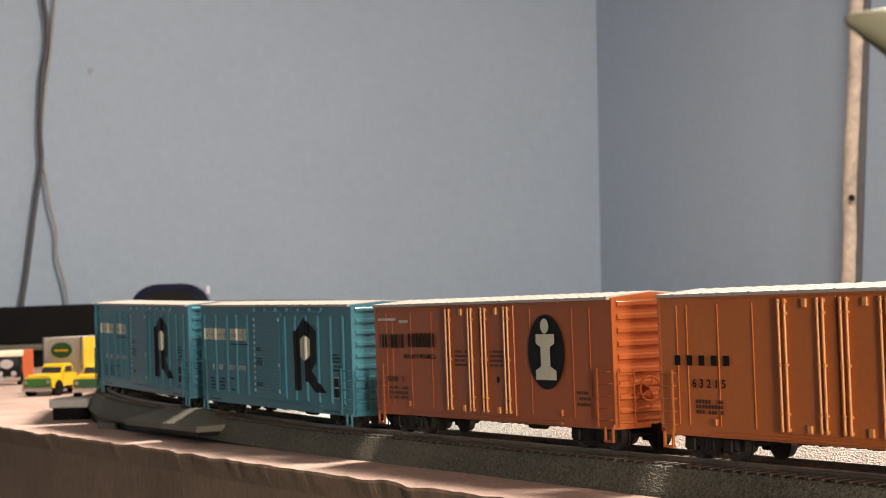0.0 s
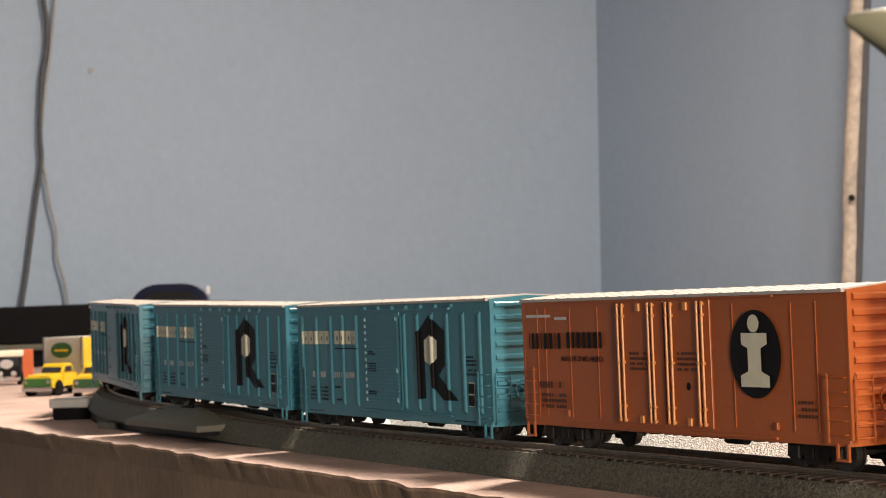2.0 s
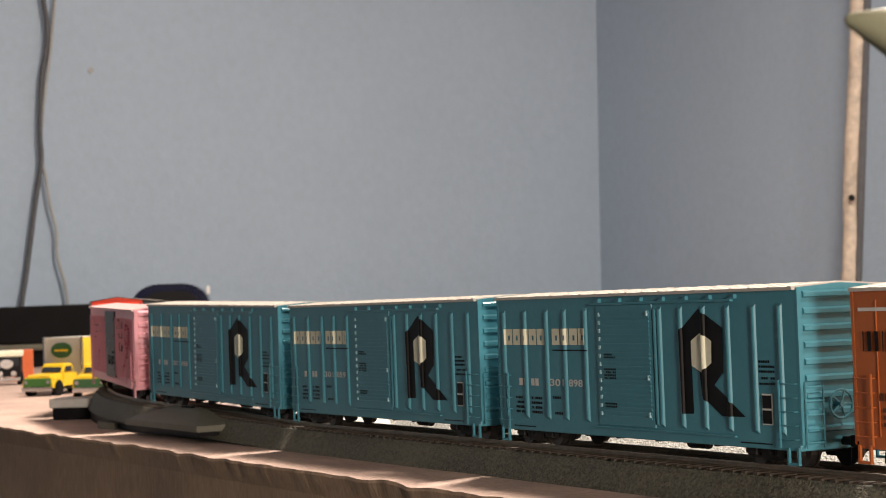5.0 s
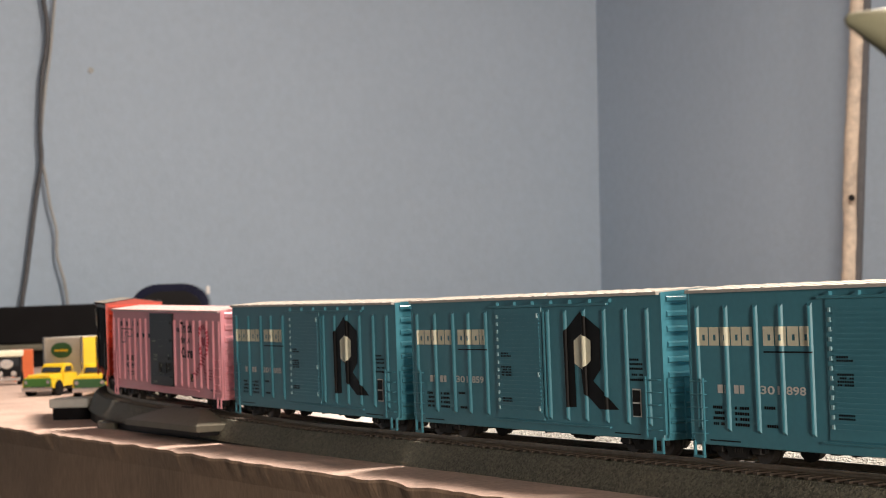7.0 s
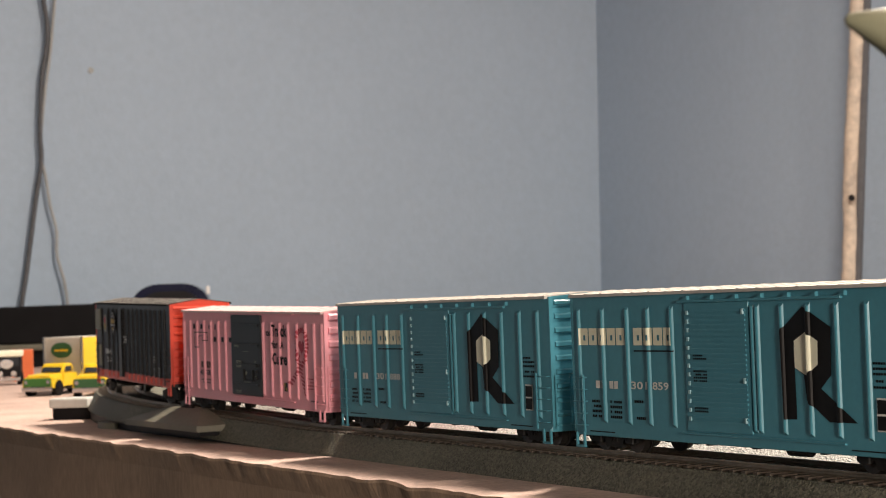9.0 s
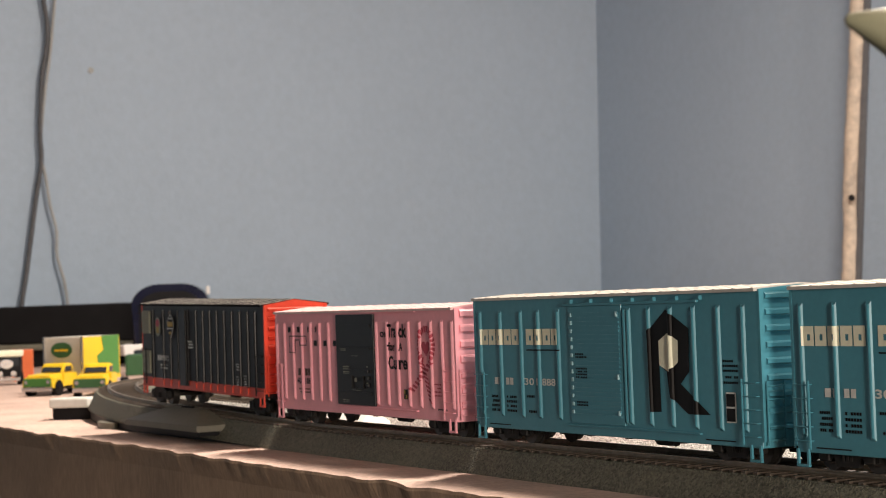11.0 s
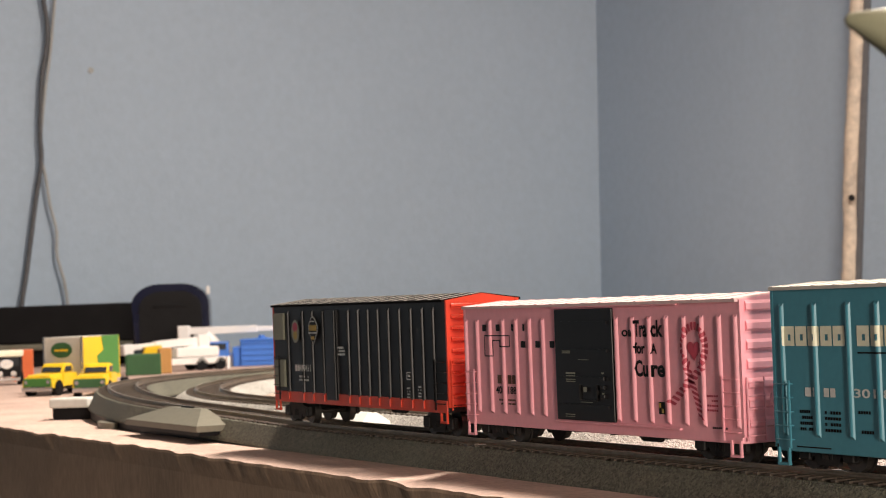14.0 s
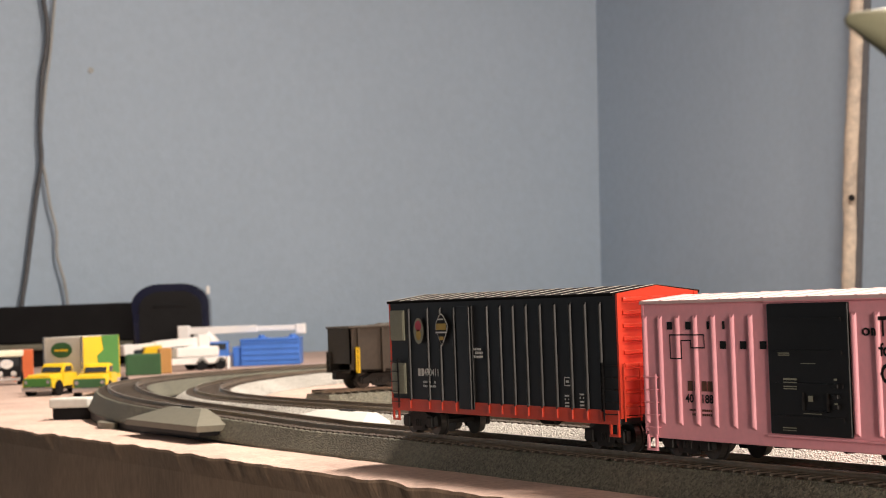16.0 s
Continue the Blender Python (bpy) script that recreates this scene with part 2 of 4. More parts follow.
def layout_table():
    """Foam sheet with a rough cut front edge on a board with legs."""
    table = thing("layout_table", pose(0, 0, 0), "layout table of pinkish foam board with a rough cut edge", "table")
    x0, x1, back, thick = -1.62, 1.9, 1.3, 0.05
    n = 1600
    bm = bmesh.new()
    rows = []
    for i in range(n + 1):
        x = x0 + (x1 - x0) * i / n
        slow = 0.0025 * noise.noise((x * 6, 0, 0))
        wave = slow + 0.0018 * noise.noise((x * 30, 3, 0)) + 0.0009 * noise.noise((x * 110, 7, 0))
        lip = 0.0012 * noise.noise((x * 45, 11, 0))
        front = min(-0.0562, -0.0572 + wave)
        # profile from the back of the top, over the worn lip, down the cut face
        prof = [(back, TABLE), (0.1, TABLE), (-0.02, TABLE)]
        for k in range(1, 5):
            f = k / 5
            y = -0.02 + (front + 0.02) * f
            prof.append((y, TABLE + 0.0007 * noise.noise((x * 40, y * 60, 2))))
        prof += [(front, TABLE - 0.0004 + lip), (front - 0.0006, TABLE - 0.0016 + lip)]
        for k in range(1, 7):
            z = TABLE - 0.002 - (thick - 0.002) * k / 6
            prof.append((-0.0553 + slow * 0.3 + 0.0001 * noise.noise((x * 25, z * 60, 5)), z))
        prof += [(back, TABLE - thick)]
        rows.append([bm.verts.new((x, y, z)) for y, z in prof])
    for a, b in zip(rows, rows[1:]):
        for j in range(len(a)):
            k = (j + 1) % len(a)
            bm.faces.new((a[j], b[j], b[k], a[k]))
    bm.faces.new(rows[0])
    bm.faces.new(rows[-1][::-1])
    bmesh.ops.recalc_face_normals(bm, faces=bm.faces)
    ob = part("foam_sheet", bm, FOAM, table, "pinkish foam sheet, browned where it is cut")
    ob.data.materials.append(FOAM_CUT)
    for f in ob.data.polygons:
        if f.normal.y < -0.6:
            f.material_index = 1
    part("board", a_box(x0, x1, -0.05, back, TABLE - thick - 0.02, TABLE - thick), FLOOR, table, "brown board under the foam")
    for x in (x0 + 0.05, 0.2, x1 - 0.12):
        for y in (0.0, back - 0.1):
            part("leg", a_box(x, x + 0.07, y, y + 0.07, 0, TABLE - thick - 0.02, 0.003), FLOOR, table)


def sweep(bm, profile, samples):
    """Sweeps a closed profile (across, up) along (place, heading) samples."""
    rows = []
    for place, turn in samples:
        c, s = math.cos(radians(turn)), math.sin(radians(turn))
        rows.append([bm.verts.new((place.x - s * a, place.y + c * a, place.z + b)) for a, b in profile])
    n = len(profile)
    for a, b in zip(rows, rows[1:]):
        for j in range(n):
            bm.faces.new((a[j], b[j], b[(j + 1) % n], a[(j + 1) % n]))
    bm.faces.new(rows[0])
    bm.faces.new(rows[-1][::-1])
    return bm


def rail_profile(mid):
    return [(mid + a, b) for a, b in ((-0.0011, -0.0021), (0.0011, -0.0021), (0.0011, -0.0017), (0.0003, -0.0014), (0.0003, -0.0007), (0.0005, -0.0005), (0.0005, 0), (-0.0005, 0), (-0.0005, -0.0005), (-0.0003, -0.0007), (-0.0003, -0.0014), (-0.0011, -0.0017))]


def track(name, label, s0, s1, near, ballast, foot, **way):
    """Track on moulded roadbed. near: the stretch of which each tie is a part."""
    base = thing(name, pose(0, 0, 0), label, "track", kind="structure")
    samples = [line(s0 + (s1 - s0) * i / 260, **way) for i in range(261)]
    deep = TABLE - RAIL_TOP
    bed = bmesh.new()
    rows = []
    for place, turn in samples:
        c, s = math.cos(radians(turn)), math.sin(radians(turn))
        low = max(TABLE - place.z, -0.0125)
        prof = [(-foot, low), (-foot + 0.0003, low + 0.0012), (-0.0168, -0.0027), (0.0168, -0.0027), (foot - 0.0003, low + 0.0012), (foot, low)]
        rows.append([bed.verts.new((place.x - s * a, place.y + c * a, place.z + b)) for a, b in prof])
    for a, b in zip(rows, rows[1:]):
        for j in range(6):
            k = (j + 1) % 6
            bed.faces.new((a[j], b[j], b[k], a[k]))
    bed.faces.new(rows[0])
    bed.faces.new(rows[-1][::-1])
    part("roadbed", bed, ballast, base, "grey moulded plastic ballast roadbed")
    for mid in (-0.00875, 0.00875):
        part("rail", sweep(bmesh.new(), rail_profile(mid), samples), RAIL, base, "nickel-silver rail")
    tie_mesh = mesh_of(box(bmesh.new(), -0.0012, 0.0012, -0.0152, 0.0152, -0.0042, -0.0019, 0.0002), "tie", TIE)
    rest = bmesh.new()
    s = s0 + 0.004
    while s < s1:
        place, turn = line(s, **way)
        if near[0] < s < near[1]:
            tie = new("tie", tie_mesh)
            tie.parent = base
            tie.matrix_basis = pose(place.x, place.y, place.z, rz=turn)
        else:
            made = bmesh.ops.create_cube(rest, size=1.0)["verts"]
            bmesh.ops.transform(rest, verts=made, matrix=pose(place.x, place.y, place.z - 0.003, rz=turn) @ Matrix.Diagonal((0.0024, 0.0304, 0.0022, 1)))
        s += 0.0062
    tagged(part("ties", rest, TIE, base), kind="stuff")
    return base


def riser():
    """Wedge that lifts the bend of the outer track; black for the shaded gap."""
    ob = thing("track_riser", pose(0, 0, 0), "riser wedge under the bend of the track, black for the shaded gap", "riser", kind="structure")
    bm = bmesh.new()
    rows = []
    for i in range(61):
        place, turn = line(-0.95 + i * 0.0185)
        c, s = math.cos(radians(turn)), math.sin(radians(turn))
        top = max(place.z - 0.0126, TABLE + 0.0003)
        rows.append([bm.verts.new((place.x - s * a, place.y + c * a, z)) for a, z in ((-0.021, TABLE), (-0.021, top), (0.021, top), (0.021, TABLE))])
    for a, b in zip(rows, rows[1:]):
        for j in range(4):
            bm.faces.new((a[j], b[j], b[(j + 1) % 4], a[(j + 1) % 4]))
    bm.faces.new(rows[0])
    bm.faces.new(rows[-1][::-1])
    part("wedge", bm, BLACK, ob)


def switch_housing(m, material, label, length=0.16, deep=0.026, high=0.0105):
    """Sloped housing that sits beside a turnout."""
    ob = thing("turnout_housing", m, label, "turnout housing", "turnout housings")
    bm = bmesh.new()
    a, b = length / 2, length / 2 - 0.03
    low = [bm.verts.new(p) for p in ((-a, -deep, 0), (a, -deep, 0), (a, 0, 0), (-a, 0, 0))]
    lip = [bm.verts.new(p) for p in ((-a, -deep, 0.003), (a, -deep, 0.003), (a, 0, 0.003), (-a, 0, 0.003))]
    top = [bm.verts.new(p) for p in ((-b, -deep * 0.2, high), (b, -deep * 0.2, high), (b, 0, high), (-b, 0, high))]
    for p, q in ((low, lip), (lip, top)):
        for i in range(4):
            bm.faces.new((p[i], p[(i + 1) % 4], q[(i + 1) % 4], q[i]))
    bm.faces.new(low[::-1])
    bm.faces.new(top)
    part("shell", bm, material, ob)
    # Thin black slab drawn as the shadow line below the housing.
    part("base", a_box(-a + 0.002, a - 0.002, -deep + 0.002, 0, -0.0022, 0), BLACK, ob)
    part("lever", a_box(-0.008, 0.008, -deep * 0.15, -deep * 0.05, high, high + 0.0008, 0.0004), BLACK, ob)
    return ob


# ---- freight cars ----
PANEL, POST = -0.0164, 0.0009
PIVOT = 0.071


def truck(parent, u):
    """Two-axle truck; returns it with its wheelsets."""
    frame_bm = bmesh.new()
    box(frame_bm, -0.0022, 0.0022, -0.011, 0.011, 0.0042, 0.0078, 0.0004)
    bolster = part("truck", frame_bm, DARK, parent, "black plastic two-axle truck")
    bolster.matrix_basis = pose(u, 0, 0)
    side = [(-0.0138, 0.0036), (-0.0134, 0.0074), (-0.0085, 0.0080), (-0.005, 0.0094), (0.005, 0.0094), (0.0085, 0.0080), (0.0134, 0.0074), (0.0138, 0.0036), (0.0085, 0.0028), (0.0062, 0.0044), (0.0048, 0.0016), (-0.0048, 0.0016), (-0.0062, 0.0044), (-0.0085, 0.0028)]
    for y in (-0.0128, 0.0112):
        bm = slab(bmesh.new(), side, y, y + 0.0016)
        for a in (-0.01, 0.01):
            box(bm, a - 0.0023, a + 0.0023, y - 0.0007, y + 0.0022, 0.0029, 0.0072, 0.0005)
        for a in (-0.0018, 0, 0.0018):
            rod(bm, (a, y + 0.0004, 0.0034), (a, y + 0.0004, 0.0062), 0.0008, 8)
        part("side_frame", bm, DARK, bolster)
    sets = []
    for a in (-0.01, 0.01):
        bm = rod(bmesh.new(), (0, -0.0115, 0), (0, 0.0115, 0), 0.0011, 8)
        for sign in (-1, 1):
            rod(bm, (0, sign * 0.0078, 0), (0, sign * 0.0102, 0), 0.0052, 24)
            rod(bm, (0, sign * 0.0071, 0), (0, sign * 0.0078, 0), 0.0059, 24)
            rod(bm, (0, sign * 0.0102, 0), (0, sign * 0.0105, 0), 0.0034, 12, 0.002)
        wheels = part("wheelset", bm, WHEEL, bolster, "blackened metal wheelset")
        wheels.matrix_basis = pose(a, 0, 0.0052)
        sets.append((wheels, a))
    return bolster, sets


def post_bm(u, z0, z1, wide=0.0011, side=-1):
    """Rounded stamped post with sloped ends."""
    bm = bmesh.new()
    p = [(u + a, side * (-PANEL + b)) for a, b in post_profile(wide, POST)]
    slab(bm, p, z0, z1, "z")
    for v in bm.verts:
        if abs(v.co.y) > -PANEL + 0.0003:
            v.co.z += 0.0010 if v.co.z < (z0 + z1) / 2 else -0.0010
    return bm


def roof_bm(length, eave, peak):
    bm = slab(bmesh.new(), [(-0.0178, eave - 0.0007), (-0.0178, eave + 0.0003), (0, peak), (0.0178, eave + 0.0003), (0.0178, eave - 0.0007)], -length / 2, length / 2, "x")
    return bm


def freight_car(name, label, s, paint, end_paint, roof, eave, sill, half, posts=(), post_paint=None, ribs=14, end_ribs=9, group="freight cars of the train", band=None, rib_paint=None, rib_high=0.0002, rise=0.0014, rib_size=0.0011):
    car = thing(name, s, label, "freight car", group)
    body = part("body", a_box(-half, half, PANEL, -PANEL, sill, eave, 0.0003), paint, car)
    cover = part("roof", roof_bm(2 * half + 0.0006, eave, eave + rise), roof, car, "ribbed metal roof")
    seam = bmesh.new()
    slab(seam, [(-0.0177, eave + 0.0001), (-0.0177, eave + 0.0003 + rib_high), (0, eave + rise + rib_high), (0.0177, eave + 0.0003 + rib_high), (0.0177, eave + 0.0001), (0, eave + rise)], -0.0006, 0.0006, "x")
    seam = mesh_of(seam, "roof_rib", rib_paint or roof)
    for i in range(ribs + 1):
        rib = new("roof_rib", seam)
        rib.parent = cover
        rib.location.x = -half + 0.001 + (2 * half - 0.002) * i / ribs
    for sign in (-1, 1):
        x = sign * half
        sheet = bmesh.new()
        slab(sheet, [(-0.0163, sill + 0.003), (0.0163, sill + 0.003), (0.0163, eave), (0, eave + rise - 0.0003), (-0.0163, eave)], x, x + sign * 0.0005, "x")
        for y in (-0.0158, 0.0158):
            box(sheet, min(x, x + sign * 0.0011), max(x, x + sign * 0.0011), y - 0.0007, y + 0.0007, sill + 0.002, eave)
        panel = part("end_panel", sheet, end_paint, car)
        for i in range(end_ribs):
            z = sill + 0.0065 + (eave - sill - 0.0085) * i / (end_ribs - 1)
            rib = slab(bmesh.new(), [(z - rib_size, x), (z - rib_size * 0.5, x + sign * 0.0014), (z + rib_size * 0.3, x + sign * 0.0014), (z + rib_size, x)], -0.0142, 0.0142, "z")
            for v in rib.verts:
                v.co = Vector((v.co.y, v.co.z, v.co.x))
            part("end_rib", rib, end_paint, panel)
        # ladder on the corner, the wheel and its platform
        ladder = bmesh.new()
        for y in (-0.0155, -0.0092):
            rod(ladder, (x + sign * 0.0022, y, sill + 0.001), (x + sign * 0.0022, y, sill + 0.0205), 0.00032, 6)
        for i in range(5):
            z = sill + 0.0025 + i * 0.0041
            rod(ladder, (x + sign * 0.0022, -0.0152, z), (x + sign * 0.0022, -0.0088, z), 0.0003, 6)
            box(ladder, min(x, x + sign * 0.0022), max(x, x + sign * 0.0022), -0.0153, -0.0149, z, z + 0.0004)
            box(ladder, min(x, x + sign * 0.0022), max(x, x + sign * 0.0022), -0.0091, -0.0087, z, z + 0.0004)
        part("end_ladder", ladder, end_paint, car)
        for side in (-1, 1):
            grab = bmesh.new()
            u, y = sign * (half - 0.0042), side * 0.0177
            for k in (-0.0036 * sign,):
                rod(grab, (u + k, y, sill + 0.001), (u + k, y, sill + 0.021), 0.00035, 6)
            for i in range(5):
                z = sill + 0.0035 + i * 0.0041
                rod(grab, (u - 0.0036, y, z), (u + 0.0036, y, z), 0.0002, 6)
                for k in (-0.0036, 0.0036):
                    rod(grab, (u + k, side * 0.0163, z), (u + k, y, z), 0.00022, 6)
            part("side_ladder", grab, post_paint or paint, car)
            step = bmesh.new()
            u = sign * (half - 0.003)
            for k in (-0.0024, 0.0024):
                box(step, u + k - 0.0004, u + k + 0.0004, side * 0.0166 - 0.0004, side * 0.0166 + 0.0004, sill - 0.0035, sill + 0.001)
            box(step, u - 0.0028, u + 0.0028, side * 0.0166 - 0.0005, side * 0.0166 + 0.0005, sill - 0.0042, sill - 0.0034)
            part("stirrup_step", step, end_paint, car)
        knuckle = a_box(min(x - sign * 0.01, x + sign * 0.006), max(x - sign * 0.01, x + sign * 0.006), -0.0013, 0.0013, 0.0066, 0.0092, 0.0003)
        box(knuckle, min(x + sign * 0.005, x + sign * 0.0092), max(x + sign * 0.005, x + sign * 0.0092), -0.0023, 0.0019, 0.0062, 0.0098, 0.0005)
        rod(knuckle, (x + sign * 0.005, -0.002, 0.0062), (x + sign * 0.005, -0.002, 0.001), 0.0003, 6)
        part("coupler", knuckle, DARK, car, "dark knuckle coupler")
    wheel = bmesh.new()
    x = half + 0.0034
    for i in range(16):
        a, b = 2 * math.pi * i / 16, 2 * math.pi * (i + 1) / 16
        rod(wheel, (x, -0.0035 + 0.0042 * math.cos(a), sill + 0.0135 + 0.0042 * math.sin(a)), (x, -0.0035 + 0.0042 * math.cos(b), sill + 0.0135 + 0.0042 * math.sin(b)), 0.00042, 6)
    for i in range(5):
        a = 2 * math.pi * i / 5
        rod(wheel, (x, -0.0035, sill + 0.0135), (x, -0.0035 + 0.0042 * math.cos(a), sill + 0.0135 + 0.0042 * math.sin(a)), 0.00036, 6)
    rod(wheel, (half, -0.0035, sill + 0.0135), (x + 0.0006, -0.0035, sill + 0.0135), 0.0009, 8)
    part("brake_wheel", wheel, end_paint, car, "spoked brake wheel on the car end")
    for u in posts:
        for side in (-1, 1):
            part("side_post", post_bm(u, sill + 0.0045, eave - 0.0045, side=side), post_paint or paint, car)
    if band:
        for side in (-1, 1):
            part("side_sill", a_box(-half, half, side * 0.0166 - 0.0003, side * 0.0166 + 0.0003, sill - 0.0001, sill + band[0], 0.0001), band[1], car)
    under = a_box(-half + 0.004, half - 0.004, -0.003, 0.003, sill - 0.0006, sill + 0.001)
    for u in (-0.045, -0.03, -0.012, 0.012, 0.03, 0.045):
        box(under, u - 0.0008, u + 0.0008, -0.0155, 0.0155, sill - 0.0005, sill + 0.0006)
    part("underframe", under, DARK, car, "black underframe")
    gear = bmesh.new()
    rod(gear, (0.018, -0.006, sill - 0.001), (0.028, -0.006, sill - 0.001), 0.0018, 12)
    rod(gear, (-0.03, -0.004, sill - 0.0006), (0.018, -0.006, sill - 0.0006), 0.0004, 6)
    box(gear, -0.034, -0.030, -0.0065, -0.003, sill - 0.0016, sill, 0.0003)
    part("brake_gear", gear, DARK, car, "black brake gear under the car")
    trucks = [(u, *truck(car, u)) for u in (-PIVOT, PIVOT)]
    return car, trucks


def small_bars(rows, count, gap=0.22, rough=3):
    """Unreadable lines of print: one short bar for each letter. rows: (u0, u1, z0, z1)."""
    rng, out = random.Random(rough), []
    for u0, u1, z0, z1 in rows:
        step = (u1 - u0) / count
        for i in range(count):
            if rng.random() > 0.12:
                out.append((u0 + i * step, u0 + (i + 1 - gap) * step, z0, z1))
    return bars(out)


def plug_door_car(label, paint, lettered):
    """Smooth-sided car with two plug doors and their lock rods."""
    car, trucks = freight_car("boxcar", label, pose(0, 0, 0), paint, paint, ROOF, 0.0527, 0.0078, 0.0912, ribs=22, end_ribs=9, rise=0.0018, rib_size=0.0015)
    y = PANEL
    for u in (-0.0815, -0.0759, -0.0591, -0.041, 0.0371, 0.0663, 0.0779):
        part("side_seam", a_box(u - 0.00014, u + 0.00014, y - 0.0003, y, 0.0115, 0.0495), paint, car)
    for u0, u1 in ((-0.0286, -0.0003), (0.0003, 0.0256)):
        door = part("plug_door", a_box(u0, u1, y - 0.0006, y + 0.0002, 0.0105, 0.0512, 0.0002), paint, car)
        for u in ((-0.0266, -0.0236, -0.0082, -0.0057) if u0 < -0.01 else (0.0023, 0.0051, 0.0197, 0.0224)):
            bm = rod(bmesh.new(), (u, y - 0.0012, 0.0112), (u, y - 0.0012, 0.0506), 0.00042, 8)
            for z in (0.0118, 0.0165, 0.031, 0.0463, 0.0498):
                box(bm, u - 0.0006, u + 0.0006, y - 0.0016, y - 0.0005, z - 0.0005, z + 0.0005, 0.0002)
            part("lock_rod", bm, ORANGE_GLINT, door, "raised lock rod")
        mid = (u0 + u1) / 2
        part("door_latch", a_box(mid - 0.001, mid + 0.001, y - 0.0014, y - 0.0005, 0.0478, 0.0505, 0.0003), ORANGE_GLINT, door)
        part("door_handle", a_box(mid - 0.0004, mid + 0.0016, y - 0.0013, y - 0.0005, 0.011, 0.0135, 0.0002), ORANGE_GLINT, door)
    part("door_track", a_box(-0.0635, 0.0582, y - 0.0009, y, 0.0513, 0.0519, 0.0001), paint, car, "upper door track")
    part("door_track", a_box(-0.0635, 0.0582, y - 0.0009, y, 0.0086, 0.0094, 0.0001), paint, car, "lower door track")
    for u in (-0.0612, 0.0583):
        part("side_bracket", a_box(u - 0.0006, u + 0.0006, y - 0.0010, y, 0.0115, 0.0138, 0.0002), paint, car)
    lettered(car, y - 0.0001)
    small = [(-0.0205, -0.0099, z, z + 0.0009) for z in (0.0335, 0.0318, 0.0301, 0.0284)] + [(0.0074, 0.0188, z, z + 0.0009) for z in (0.0336, 0.0319, 0.0302, 0.0285)]
    if paint == ORANGE:
        decal("door_print", small_bars(small, 9), BROWN_INK, car, y - 0.0008, label="tiny dark print on the doors")
        decal("door_spot", flat([oval(0.0133, 0.0236, 0.0012, 0.0013, 16)]), INK, car, y - 0.0008)
    return car, trucks


def orange_letters(car, y):
    # the railway's name: block of tall narrow bars, then a small line
    name = []
    for start, low, widths in ((-0.0872, 0.0352, (0.0013, 0.0023, 0.0023, 0.0013, 0.0031, 0.0029, 0.0013, 0.0027)), (-0.0612, 0.0355, (0.0029, 0.0024, 0.0031, 0.0027, 0.0028, 0.0030, 0.0022))):
        u = start
        for wide in widths:
            name.append((u, u + wide - 0.0007, low, low + 0.0056))
            u += wide + 0.0008
    for row in name:
        decal("name_bar", bars([row]), INK, car, y - 0.0004, label="tall black bar")
    decal("slogan", lettering("MAIN LINE OF MID-AMERICA", -0.065, 0.0309, 0.0328, -0.037, 0.02), INK, car, y - 0.0004)
    decal("data_print", small_bars([(-0.0806, -0.0655, 0.0214, 0.0236)], 8) , BROWN_INK, car, y - 0.0004)
    decal("data_print", small_bars([(-0.0796, -0.0622, z, z + 0.0012) for z in (0.0183, 0.0163, 0.0143)], 10), BROWN_INK, car, y - 0.0004)
    decal("white_label", bars([(-0.0887, -0.0715, 0.0464, 0.0474), (-0.069, -0.0607, 0.0454, 0.0465)]), WHITE_INK, car, y - 0.0004)
    decal("data_print", small_bars([(0.0686, 0.078, z, z + 0.001) for z in (0.0195, 0.0175, 0.0155)], 6), BROWN_INK, car, y - 0.0004)
    u, z = 0.0487, 0.0341
    disc = decal("emblem_disc", flat([oval(u, z, 0.0128, 0.0134, 48)]), INK, car, y - 0.0004, label="round black emblem")
    figure = [(u - 0.0072, z - 0.0100), (u + 0.0072, z - 0.0100), (u + 0.0072, z - 0.0066), (u + 0.0032, z - 0.0052), (u + 0.0032, z + 0.0018), (u + 0.0064, z + 0.0030), (u + 0.0064, z + 0.0064), (u - 0.0066, z + 0.0064), (u - 0.0066, z + 0.0030), (u - 0.0034, z + 0.0018), (u - 0.0034, z - 0.0052), (u - 0.0072, z - 0.0066)]
    decal("emblem_figure", flat([figure, oval(u - 0.0002, z + 0.0093, 0.0029, 0.0027, 28)]), CREAM, disc, y - 0.0007, label="cream figure on the emblem")


def amber_letters(car, y):
    base = -0.2125
    for i in range(5):
        decal("name_bar", bars([(base + 0.1298 + i * 0.0066, base + 0.1298 + i * 0.0066 + 0.0031, 0.0303, 0.0335)]), INK, car, y - 0.0004, label="short black bar")
    decal("car_number", lettering("6 3 2 1 5", base + 0.139, 0.0233, 0.0261, base + 0.157, 0.02), INK, car, y - 0.0004)
    decal("data_print", small_bars([(base + 0.1407, base + 0.1556, z, z + 0.0012) for z in (0.0184, 0.0168, 0.0151)], 9), BROWN_INK, car, y - 0.0004)


TEAL_POSTS = (-0.0852, -0.0698, -0.0545, -0.042, -0.0281, 0.0154, 0.0178, 0.0297, 0.0423, 0.0553, 0.0687, 0.0817)


